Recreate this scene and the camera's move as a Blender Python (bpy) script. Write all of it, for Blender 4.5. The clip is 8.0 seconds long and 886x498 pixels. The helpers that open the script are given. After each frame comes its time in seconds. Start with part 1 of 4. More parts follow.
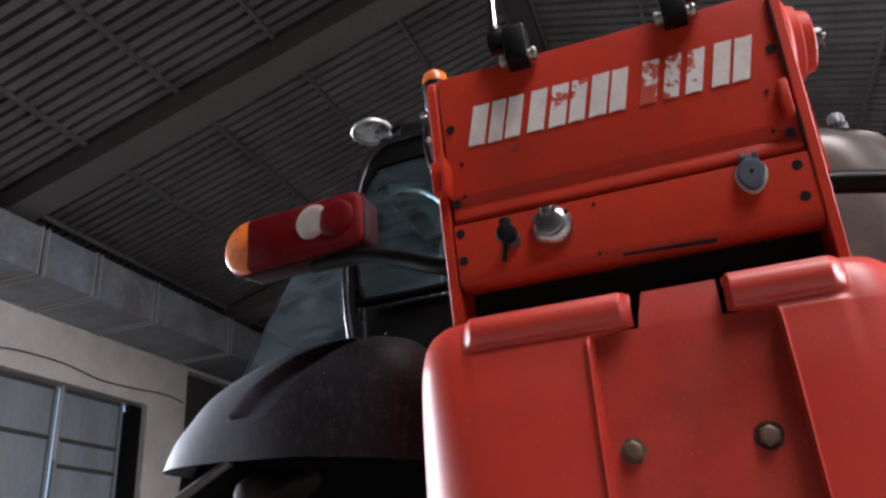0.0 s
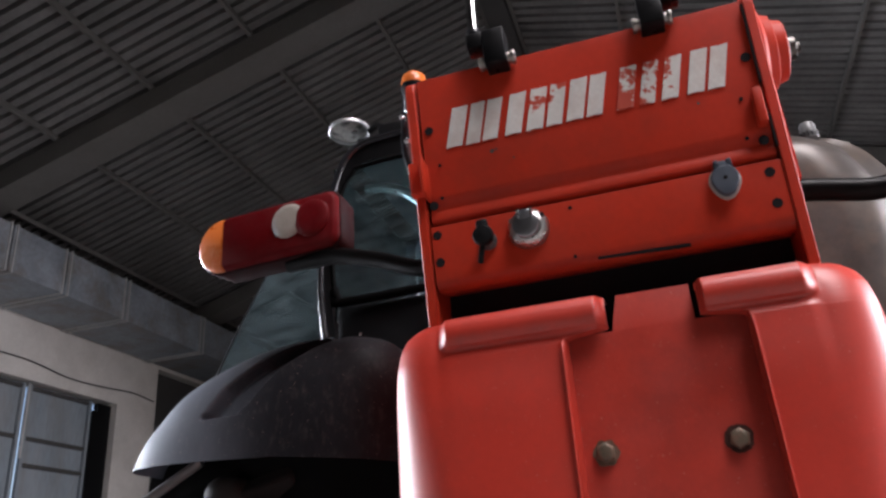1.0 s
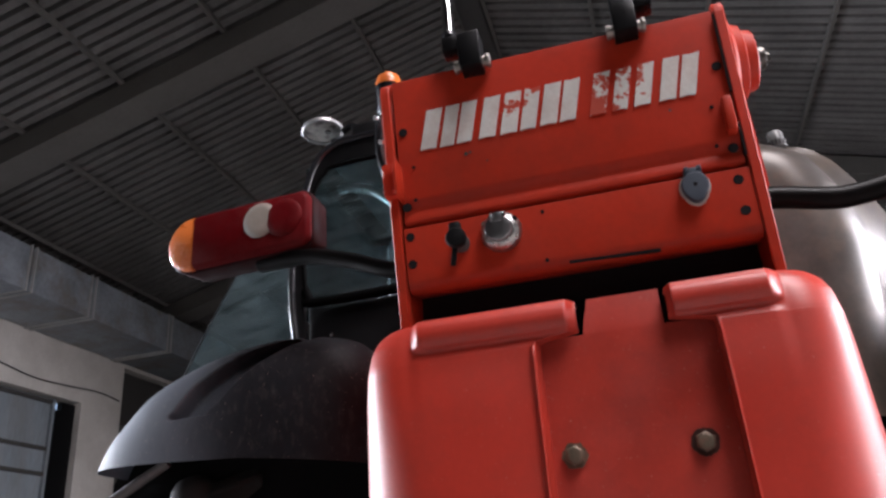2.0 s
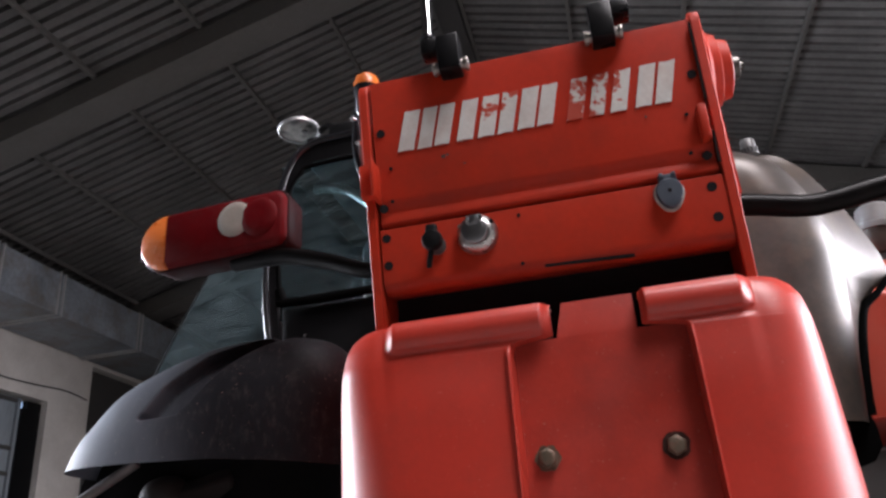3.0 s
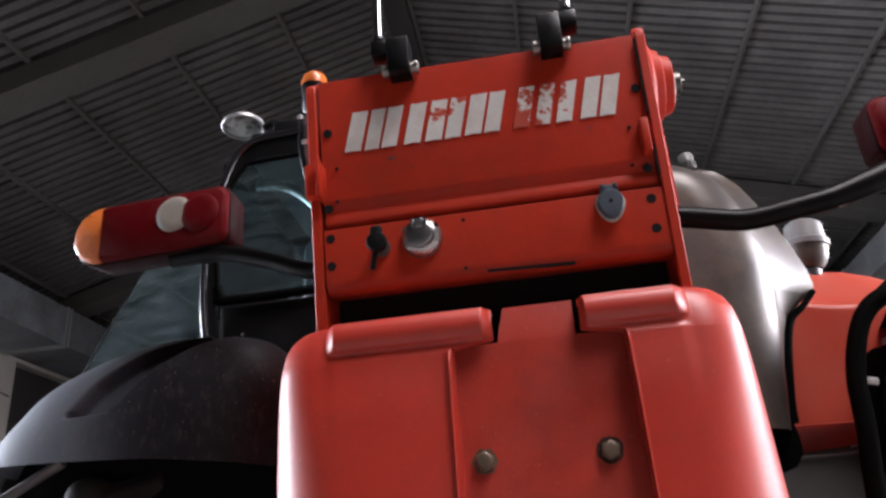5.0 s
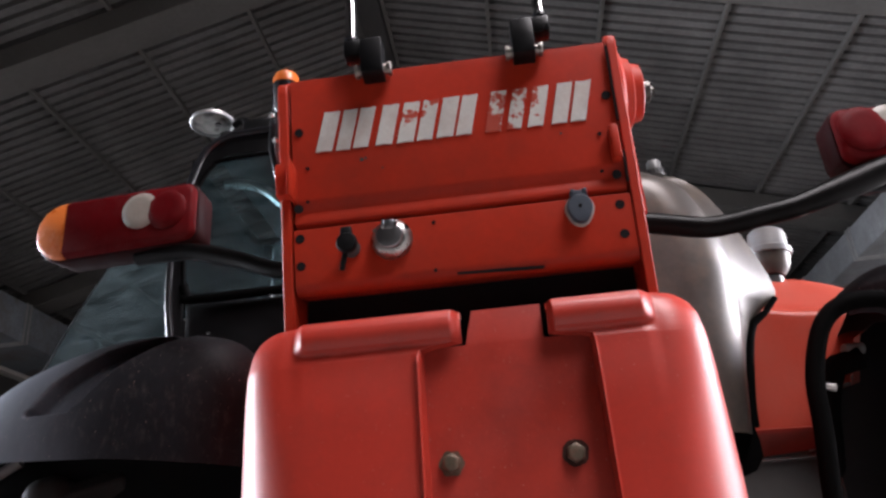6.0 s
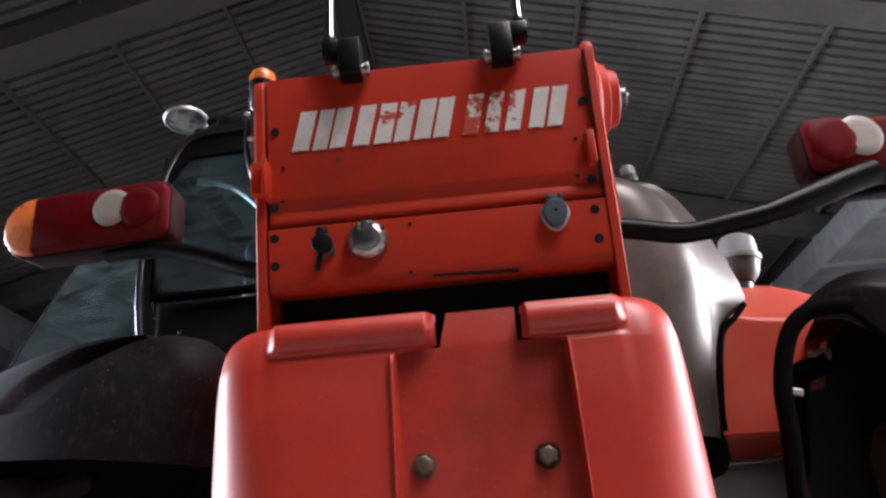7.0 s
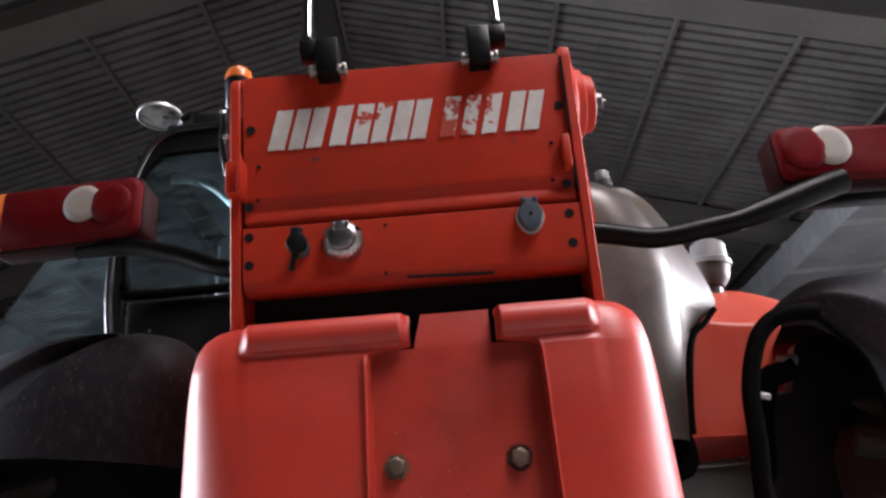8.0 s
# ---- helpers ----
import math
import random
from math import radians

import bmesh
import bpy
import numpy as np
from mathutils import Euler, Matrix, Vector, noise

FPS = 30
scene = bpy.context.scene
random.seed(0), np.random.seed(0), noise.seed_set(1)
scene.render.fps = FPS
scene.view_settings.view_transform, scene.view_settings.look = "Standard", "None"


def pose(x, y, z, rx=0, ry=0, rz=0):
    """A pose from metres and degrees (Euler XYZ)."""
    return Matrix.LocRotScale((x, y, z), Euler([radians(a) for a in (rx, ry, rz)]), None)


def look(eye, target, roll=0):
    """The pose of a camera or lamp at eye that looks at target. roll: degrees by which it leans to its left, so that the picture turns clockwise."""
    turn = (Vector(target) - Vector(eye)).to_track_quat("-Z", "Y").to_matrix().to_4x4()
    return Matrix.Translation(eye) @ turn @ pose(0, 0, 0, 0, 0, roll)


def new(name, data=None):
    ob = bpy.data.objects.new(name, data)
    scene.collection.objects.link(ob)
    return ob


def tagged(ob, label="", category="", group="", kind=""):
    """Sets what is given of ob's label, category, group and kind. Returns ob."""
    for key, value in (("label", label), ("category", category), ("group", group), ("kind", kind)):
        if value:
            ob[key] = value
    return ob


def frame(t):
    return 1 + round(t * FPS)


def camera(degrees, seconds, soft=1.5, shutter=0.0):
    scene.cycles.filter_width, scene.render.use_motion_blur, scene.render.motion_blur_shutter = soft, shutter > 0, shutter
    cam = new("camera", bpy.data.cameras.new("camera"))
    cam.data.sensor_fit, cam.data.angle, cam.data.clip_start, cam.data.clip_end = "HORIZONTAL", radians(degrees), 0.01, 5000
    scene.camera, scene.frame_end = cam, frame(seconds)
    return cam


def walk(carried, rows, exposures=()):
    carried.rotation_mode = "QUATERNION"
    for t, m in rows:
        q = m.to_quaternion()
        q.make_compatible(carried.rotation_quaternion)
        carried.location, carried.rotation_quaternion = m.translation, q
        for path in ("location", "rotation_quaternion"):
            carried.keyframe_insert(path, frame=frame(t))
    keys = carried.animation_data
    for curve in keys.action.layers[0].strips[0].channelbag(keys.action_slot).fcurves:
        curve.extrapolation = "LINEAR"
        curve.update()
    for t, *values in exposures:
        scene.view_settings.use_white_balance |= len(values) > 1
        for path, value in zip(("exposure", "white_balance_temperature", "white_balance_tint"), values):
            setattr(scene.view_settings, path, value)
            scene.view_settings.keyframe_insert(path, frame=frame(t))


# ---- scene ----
cam = camera(60.0, 8.0, soft=2.7)
PATH = [
    (0.0, pose(0.0069, 0.0099, 0.7493, 113.853, 3.951, 19.648)),
    (0.5, pose(0.0061, 0.0088, 0.7492, 113.825, 3.978, 18.429)),
    (1.0, pose(0.0051, 0.0078, 0.7489, 113.806, 3.968, 17.641)),
    (1.5, pose(0.0051, 0.0064, 0.7493, 113.764, 4.043, 16.516)),
    (3.0, pose(0.0026, 0.0030, 0.7507, 113.686, 4.128, 13.355)),
    (3.5, pose(0.0013, -0.0004, 0.7505, 113.631, 4.171, 12.213)),
    (4.0, pose(0.0005, -0.0018, 0.7498, 113.569, 4.237, 11.079)),
    (4.5, pose(0.0001, -0.0014, 0.7495, 113.569, 4.226, 9.842)),
    (6.0, pose(-0.0028, -0.0046, 0.7497, 113.486, 4.304, 6.121)),
    (6.5, pose(-0.0045, -0.0060, 0.7498, 113.461, 4.292, 4.737)),
    (7.0, pose(-0.0061, -0.0060, 0.7509, 113.425, 4.316, 3.969)),
    (7.5, pose(-0.0069, -0.0068, 0.7513, 113.394, 4.350, 3.107)),
    (8.0, pose(-0.0074, -0.0090, 0.7509, 113.357, 4.326, 1.882)),
]
walk(cam, PATH, [(0.0, 0.0, 6400, 20), (8.0, 0.0, 6400, 20)])

# ---- world and light ----
world = bpy.data.worlds.new("world")
scene.world = world
world.use_nodes = True
wn = world.node_tree.nodes
sky = wn.new("ShaderNodeTexSky")
sky.sky_type = "NISHITA"
sky.sun_disc = False
sky.sun_elevation, sky.sun_rotation = radians(40), radians(120)
wn["Background"].inputs["Strength"].default_value = 0.12
world.node_tree.links.new(sky.outputs["Color"], wn["Background"].inputs["Color"])


def area(name, m, sx, sy, watts, colour, spread=100):
    d = bpy.data.lights.new(name, "AREA")
    d.shape, d.size, d.size_y, d.energy, d.color = "RECTANGLE", sx, sy, watts, colour
    d.spread = radians(spread)
    ob = new(name, d)
    ob.matrix_world = m
    return tagged(ob, kind="structure")


# daylight through the two open side gateways and the two rooflights
area("gateway_daylight_east", look((7.55, 5.2, 2.35), (0, 4.2, -0.7)), 7.4, 4.6, 800, (0.96, 0.975, 1.0), 84)
area("rooflight_daylight", look((2.9, -1.2, 6.80), (2.1, 0.1, 0.0)), 2.3, 4.2, 370, (1.0, 0.975, 0.94), 120)
area("rooflight_daylight", look((0.2, 0.45, 7.30), (0.2, 0.5, 0.0)), 2.2, 1.7, 42, (1.0, 0.985, 0.96), 120)
area("gateway_daylight_west", look((-9.35, 4.5, 2.1), (0, 4.0, 1.2)), 5.3, 4.0, 760, (0.86, 0.95, 1.0), 86)

# ---- helpers of the scene ----
XM = -0.062          # the machine's middle line
V = Vector


def part(name, bm, material, parent=None, label="", smooth=40):
    """One mesh object from a bmesh in world places, under a thing or a part."""
    me = bpy.data.meshes.new(name)
    bmesh.ops.recalc_face_normals(bm, faces=bm.faces)
    if smooth:
        for f in bm.faces:
            f.smooth = True
        lim = math.cos(radians(smooth))
        for e in bm.edges:
            if len(e.link_faces) == 2 and e.link_faces[0].normal.dot(e.link_faces[1].normal) < lim:
                e.smooth = False
    bm.to_mesh(me)
    bm.free()
    me.materials.append(material)
    ob = new(name, me)
    if parent is not None:
        ob.parent = parent
        if parent.type == "EMPTY":
            ob.matrix_parent_inverse = Matrix.Translation(-parent.location)
    if label:
        ob["label"] = label
    return ob


def box(bm, x0, x1, y0, y1, z0, z1, bevel=0.0, m=None, seg=2):
    r = bmesh.ops.create_cube(bm, size=1.0)
    vs = r["verts"]
    for v in vs:
        v.co = V(((x0 + x1) / 2 + v.co.x * (x1 - x0), (y0 + y1) / 2 + v.co.y * (y1 - y0), (z0 + z1) / 2 + v.co.z * (z1 - z0)))
    if bevel:
        es = list({e for v in vs for e in v.link_edges})
        r = bmesh.ops.bevel(bm, geom=es, offset=bevel, segments=seg, affect="EDGES", profile=0.5)
        vs = list({v for f in r["faces"] for v in f.verts} | {v for v in vs if v.is_valid})
    if m is not None:
        for v in vs:
            v.co = m @ v.co
    return bm


def rod(bm, a, b, r, r2=None, n=20, bevel=0.0):
    """A capped cylinder or cone from a to b."""
    a, b = V(a), V(b)
    d = b - a
    m = Matrix.Translation((a + b) / 2) @ d.to_track_quat("Z", "Y").to_matrix().to_4x4()
    res = bmesh.ops.create_cone(bm, cap_ends=True, segments=n, radius1=r, radius2=r if r2 is None else r2, depth=d.length, matrix=m)
    if bevel:
        es = [e for e in {e for v in res["verts"] for e in v.link_edges} if len(e.link_faces) == 2 and e.calc_face_angle(0) > 1.0]
        bmesh.ops.bevel(bm, geom=es, offset=bevel, segments=2, affect="EDGES", profile=0.5)
    return bm


def lathe(bm, origin, axis, prof, n=28, turn=0.0):
    """Turns the profile (distance along the axis, radius) round the axis."""
    q = V(axis).normalized().to_track_quat("Z", "Y").to_matrix()
    rings = []
    for h, r in prof:
        rings.append([bm.verts.new(V(origin) + q @ V((r * math.cos(turn + 2 * math.pi * i / n), r * math.sin(turn + 2 * math.pi * i / n), h))) for i in range(n)])
    for k in range(len(rings) - 1):
        for i in range(n):
            bm.faces.new((rings[k][i], rings[k][(i + 1) % n], rings[k + 1][(i + 1) % n], rings[k + 1][i]))
    for ring, r in ((rings[0], prof[0][1]), (rings[-1], prof[-1][1])):
        if r > 1e-5:
            bm.faces.new(ring)
    return bm


def spline(pts, n):
    """Catmull-Rom through the points."""
    pts = [V(p) for p in pts]
    ext = [pts[0] * 2 - pts[1]] + pts + [pts[-1] * 2 - pts[-2]]
    out = []
    for i in range(1, len(ext) - 2):
        p0, p1, p2, p3 = ext[i - 1:i + 3]
        for k in range(n):
            t = k / n
            out.append(0.5 * ((2 * p1) + (p2 - p0) * t + (2 * p0 - 5 * p1 + 4 * p2 - p3) * t * t + (3 * p1 - p0 - 3 * p2 + p3) * t ** 3))
    return out + [pts[-1]]


def tube(bm, pts, r, n=14, steps=8, flat=1.0):
    """A round bar along a smooth line."""
    line = spline(pts, steps)
    rings = []
    s = None
    for i, p in enumerate(line):
        d = (line[min(i + 1, len(line) - 1)] - line[max(i - 1, 0)]).normalized()
        if s is None:
            s = d.cross(V((0, 0, 1)) if abs(d.z) < 0.9 else V((0, 1, 0)))
        s = (s - d * s.dot(d)).normalized()      # carried along the line without a twist
        w = s.cross(d).normalized()
        rr = r(i / (len(line) - 1)) if callable(r) else r
        rings.append([bm.verts.new(p + s * (rr * math.cos(2 * math.pi * k / n)) + w * (rr * flat * math.sin(2 * math.pi * k / n))) for k in range(n)])
    for a, b in zip(rings, rings[1:]):
        for k in range(n):
            bm.faces.new((a[k], a[(k + 1) % n], b[(k + 1) % n], b[k]))
    bm.faces.new(rings[0])
    bm.faces.new(rings[-1])
    return bm


def sheet(bm, fn, nu, nv, thick=0.0):
    """A grid surface fn(u, v) with u, v from 0 to 1; thick sets it back along its normals as a shell."""
    g = [[bm.verts.new(fn(i / nu, j / nv)) for j in range(nv + 1)] for i in range(nu + 1)]
    fs = [bm.faces.new((g[i][j], g[i + 1][j], g[i + 1][j + 1], g[i][j + 1])) for i in range(nu) for j in range(nv)]
    if thick:
        bm.normal_update()
        off = {v: v.co - v.normal * thick for row in g for v in row}
        low = {v: bm.verts.new(c) for v, c in off.items()}
        for f in fs:
            bm.faces.new([low[v] for v in reversed(f.verts)])
        rim = [g[i][0] for i in range(nu + 1)] + [g[nu][j] for j in range(1, nv + 1)] + [g[i][nv] for i in range(nu - 1, -1, -1)] + [g[0][j] for j in range(nv - 1, 0, -1)]
        for k in range(len(rim)):
            a, b = rim[k], rim[(k + 1) % len(rim)]
            bm.faces.new((b, a, low[a], low[b]))
    return bm


def prism(bm, outline, y0, y1, to=None):
    """A plate of outline (x, z) between y0 and y1."""
    a = [bm.verts.new((x, y0, z)) for x, z in outline]
    b = [bm.verts.new((x, y1, z)) for x, z in outline]
    bm.faces.new(a)
    bm.faces.new(list(reversed(b)))
    for i in range(len(a)):
        j = (i + 1) % len(a)
        bm.faces.new((a[j], a[i], b[i], b[j]))
    if to is not None:
        for v in a + b:
            v.co = to(v.co) if callable(to) else to @ v.co
    return bm


def smooth01(e0, e1, x):
    t = min(1.0, max(0.0, (x - e0) / (e1 - e0)))
    return t * t * (3 - 2 * t)


def lerp_table(tab, x):
    return float(np.interp(x, [p[0] for p in tab], [p[1] for p in tab]))

# ---- materials ----
def material(name, base, rough=0.5, metal=0.0, vary=0.15, scale=6.0, fine=60.0, bump=0.15, dirt=None, dirt_amount=0.3, dirt_scale=3.0, coat=0.0, rough_vary=0.15, streak=None, spec=0.5, dirt_range=(0.42, 0.72), specks=0.0, outer_tint=None):
    """A procedural surface: base colour varied at two scales, dust or stains in patches, uneven gloss and fine relief."""
    m = bpy.data.materials.new(name)
    m.use_nodes = True
    nt = m.node_tree
    n, l = nt.nodes, nt.links
    bs = n["Principled BSDF"]
    tc = n.new("ShaderNodeTexCoord")
    mp = n.new("ShaderNodeMapping")
    l.new(tc.outputs["Object"], mp.inputs["Vector"])
    if streak:
        mp.inputs["Scale"].default_value = streak

    def noise_tex(sc, det=5.0, rg=0.6):
        t = n.new("ShaderNodeTexNoise")
        t.inputs["Scale"].default_value, t.inputs["Detail"].default_value, t.inputs["Roughness"].default_value = sc, det, rg
        l.new(mp.outputs["Vector"], t.inputs["Vector"])
        return t

    big, small = noise_tex(scale), noise_tex(fine, 3.0)
    add = n.new("ShaderNodeMath")
    add.operation = "MULTIPLY_ADD"
    l.new(small.outputs["Fac"], add.inputs[0])
    add.inputs[1].default_value = 0.5
    l.new(big.outputs["Fac"], add.inputs[2])
    rng = n.new("ShaderNodeMapRange")
    rng.inputs["From Min"].default_value, rng.inputs["From Max"].default_value = 0.5, 1.0
    rng.inputs["To Min"].default_value, rng.inputs["To Max"].default_value = 1 - vary, 1 + vary
    l.new(add.outputs[0], rng.inputs["Value"])
    mul = n.new("ShaderNodeMix")
    mul.data_type, mul.blend_type = "RGBA", "MULTIPLY"
    mul.inputs["Factor"].default_value = 1.0
    mul.inputs["A"].default_value = (*base, 1)
    l.new(rng.outputs["Result"], mul.inputs["B"])
    col = mul.outputs["Result"]
    rr = n.new("ShaderNodeMapRange")
    rr.inputs["From Min"].default_value, rr.inputs["From Max"].default_value = 0.3, 0.7
    rr.inputs["To Min"].default_value, rr.inputs["To Max"].default_value = max(0.02, rough - rough_vary), min(1.0, rough + rough_vary)
    l.new(big.outputs["Fac"], rr.inputs["Value"])
    rough_out = rr.outputs["Result"]
    if dirt:
        dn = noise_tex(dirt_scale, 8.0, 0.7)
        dr = n.new("ShaderNodeMapRange")
        dr.inputs["From Min"].default_value, dr.inputs["From Max"].default_value = dirt_range
        dr.inputs["To Max"].default_value = dirt_amount
        l.new(dn.outputs["Fac"], dr.inputs["Value"])
        dm = n.new("ShaderNodeMix")
        dm.data_type = "RGBA"
        l.new(dr.outputs["Result"], dm.inputs["Factor"])
        l.new(col, dm.inputs["A"])
        dm.inputs["B"].default_value = (*dirt, 1)
        col = dm.outputs["Result"]
    if outer_tint:          # side light and dust put into the colour, paler away from the machine's middle: (from, to, amount, colour)
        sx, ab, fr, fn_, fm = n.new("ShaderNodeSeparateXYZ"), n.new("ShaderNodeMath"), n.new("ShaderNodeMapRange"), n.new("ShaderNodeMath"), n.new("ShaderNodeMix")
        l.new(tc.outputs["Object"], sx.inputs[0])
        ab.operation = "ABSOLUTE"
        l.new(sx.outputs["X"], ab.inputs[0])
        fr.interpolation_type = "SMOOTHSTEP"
        fr.inputs["From Min"].default_value, fr.inputs["From Max"].default_value, fr.inputs["To Max"].default_value = outer_tint[0], outer_tint[1], outer_tint[2] * 2
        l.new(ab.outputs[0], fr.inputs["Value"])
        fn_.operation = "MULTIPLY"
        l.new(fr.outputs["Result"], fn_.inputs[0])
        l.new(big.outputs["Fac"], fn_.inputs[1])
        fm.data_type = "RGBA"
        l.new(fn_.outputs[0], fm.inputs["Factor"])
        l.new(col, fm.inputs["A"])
        fm.inputs["B"].default_value = (*outer_tint[3], 1)
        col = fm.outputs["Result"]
    if specks:
        sn = noise_tex(240.0, 1.0, 0.4)
        sr = n.new("ShaderNodeMapRange")
        sr.inputs["From Min"].default_value, sr.inputs["From Max"].default_value = 0.74, 0.80
        sr.inputs["To Max"].default_value = specks
        l.new(sn.outputs["Fac"], sr.inputs["Value"])
        sm = n.new("ShaderNodeMix")
        sm.data_type = "RGBA"
        l.new(sr.outputs["Result"], sm.inputs["Factor"])
        l.new(col, sm.inputs["A"])
        sm.inputs["B"].default_value = (0.55, 0.40, 0.34, 1)
        col = sm.outputs["Result"]
    l.new(col, bs.inputs["Base Color"])
    l.new(rough_out, bs.inputs["Roughness"])
    bs.inputs["Metallic"].default_value = metal
    bs.inputs["Specular IOR Level"].default_value = spec
    if coat:
        bs.inputs["Coat Weight"].default_value, bs.inputs["Coat Roughness"].default_value = coat, 0.12
    if bump:
        bp = n.new("ShaderNodeBump")
        bp.inputs["Strength"].default_value, bp.inputs["Distance"].default_value = bump, 0.004
        l.new(add.outputs[0], bp.inputs["Height"])
        l.new(bp.outputs["Normal"], bs.inputs["Normal"])
    return m


RED = material("red_paint", (0.395, 0.0262, 0.0097), 0.46, spec=0.16, vary=0.12, scale=3.0, fine=90, bump=0.03, dirt=(0.21, 0.028, 0.017), dirt_amount=0.55, dirt_scale=7, rough_vary=0.08)
RED_COVER = material("red_moulded_plastic", (0.395, 0.0270, 0.0140), 0.42, spec=0.50, vary=0.10, scale=2.5, fine=120, bump=0.012, dirt=(0.25, 0.03, 0.020), dirt_amount=0.5, dirt_scale=9, rough_vary=0.05, specks=0.22)
RED_PLATE = material("red_plate_speckled", (0.35, 0.027, 0.0145), 0.42, vary=0.12, scale=5, fine=140, bump=0.04, dirt=(0.14, 0.016, 0.011), dirt_amount=0.6, dirt_scale=7, rough_vary=0.1, specks=0.35)
ORANGE = material("orange_red_panel", (0.37, 0.046, 0.026), 0.38, spec=0.3, vary=0.10, scale=3, fine=100, bump=0.03, dirt=(0.28, 0.09, 0.06), dirt_amount=0.3)
WHITE = material("white_decal", (0.54, 0.52, 0.49), 0.6, vary=0.14, scale=18, fine=160, bump=0.05, dirt=(0.35, 0.18, 0.14), dirt_amount=0.35, dirt_scale=22)
WHITE_PEELED = material("peeled_white_decal", (0.54, 0.52, 0.49), 0.6, vary=0.14, scale=18, fine=160, bump=0.05, dirt=(0.40, 0.045, 0.02), dirt_amount=1.0, dirt_scale=13, dirt_range=(0.53, 0.55))
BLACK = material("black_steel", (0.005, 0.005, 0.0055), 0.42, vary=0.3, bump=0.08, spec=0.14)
BLACK_PLASTIC = material("black_plastic", (0.022, 0.021, 0.023), 0.36, vary=0.35, scale=5, fine=70, bump=0.10, dirt=(0.10, 0.085, 0.078), dirt_amount=0.45, dirt_scale=11)
# outer sides tinted paler, for dust and the light from the gateways
MUDGUARD = material("dusty_black_mudguard", (0.012, 0.012, 0.0145), 0.54, spec=0.12, vary=0.3, scale=3, fine=60, bump=0.05, dirt=(0.13, 0.115, 0.105), dirt_amount=0.20, dirt_scale=62, dirt_range=(0.52, 0.72), rough_vary=0.06, specks=0.32, streak=(1.0, 1.0, 0.5), outer_tint=(0.84, 1.22, 0.85, (0.15, 0.168, 0.20)))
RUBBER = material("tyre_rubber", (0.012, 0.0115, 0.0115), 0.85, vary=0.3, bump=0.25, dirt=(0.03, 0.027, 0.025), dirt_amount=0.5)
HOOD = material("dusty_grey_hood", (0.060, 0.051, 0.045), 0.37, 0.2, vary=0.22, rough_vary=0.06, scale=5, fine=60, bump=0.07, dirt=(0.115, 0.086, 0.064), dirt_amount=0.6, dirt_scale=9, dirt_range=(0.45, 0.66))
CHROME = material("chrome", (0.62, 0.62, 0.63), 0.24, 1.0, vary=0.05, bump=0.02, rough_vary=0.06)
ALU = material("cast_aluminium", (0.38, 0.37, 0.36), 0.30, 1.0, vary=0.08, scale=40, bump=0.012, rough_vary=0.06)
POLISHED = material("polished_rod", (0.55, 0.55, 0.56), 0.10, 1.0, vary=0.05, bump=0.01, rough_vary=0.03)
STEEL = material("worn_steel", (0.30, 0.28, 0.26), 0.42, 1.0, vary=0.25, scale=30, bump=0.12, dirt=(0.12, 0.07, 0.05), dirt_amount=0.5, dirt_scale=30)
BOLT = material("weathered_bolt", (0.115, 0.090, 0.062), 0.5, 0.4, vary=0.35, scale=60, fine=200, bump=0.15, dirt=(0.20, 0.03, 0.018), dirt_amount=0.5, dirt_scale=60)
STAIN = material("oily_stain", (0.040, 0.014, 0.010), 0.6, spec=0.2, vary=0.4, scale=60, bump=0.1)
PALE_GREY = material("pale_grey_plastic", (0.135, 0.135, 0.138), 0.5, vary=0.15, scale=10, fine=90, bump=0.05, dirt=(0.2, 0.16, 0.13), dirt_amount=0.5, dirt_scale=12)
BLACK_GLOSS = material("gloss_black_paint", (0.012, 0.012, 0.014), 0.22, vary=0.2, bump=0.02, coat=0.15, rough_vary=0.06)
BLACK_CLAMP = material("black_clamp_paint", (0.004, 0.004, 0.0045), 0.32, spec=0.16, vary=0.3, scale=20, bump=0.06, rough_vary=0.08)
GREASY = material("greasy_pin_steel", (0.13, 0.12, 0.11), 0.36, 0.85, vary=0.4, scale=45, fine=160, bump=0.25, dirt=(0.03, 0.025, 0.02), dirt_amount=0.8, dirt_scale=50)
LAMP_SHELL = material("dark_red_lamp_shell", (0.020, 0.0045, 0.005), 0.6, spec=0.08, vary=0.3, scale=14, bump=0.05)
BLACK_RUBBER = material("black_rubber_edge", (0.002, 0.002, 0.002), 0.75, vary=0.3, bump=0.1, spec=0.02)
ARM = material("black_arm_paint", (0.003, 0.0029, 0.0029), 0.34, spec=0.07, vary=0.3, scale=12, bump=0.06, rough_vary=0.06, dirt=(0.012, 0.011, 0.011), dirt_amount=0.4, dirt_scale=14)
BLUE_CAP = material("blue_grey_plastic", (0.045, 0.056, 0.075), 0.42, vary=0.15, scale=25, bump=0.05)
LENS_RED = material("red_lens", (0.092, 0.0035, 0.005), 0.5, spec=0.04, vary=0.2, scale=14, fine=200, bump=0.04, dirt=(0.10, 0.03, 0.03), dirt_amount=0.4, dirt_scale=10)
SOCKET_RIM = material("pale_socket_rim", (0.34, 0.30, 0.27), 0.55, vary=0.2, scale=40, bump=0.05)
KNOB = material("grey_knob_plastic", (0.105, 0.104, 0.102), 0.45, vary=0.2, scale=30, bump=0.06)
LID = material("dull_cast_lid", (0.30, 0.30, 0.31), 0.34, 1.0, vary=0.05, scale=60, bump=0.008, rough_vary=0.04)
LENS_AMBER = material("amber_lens", (0.52, 0.125, 0.022), 0.28, vary=0.15, scale=14, fine=200, bump=0.04)
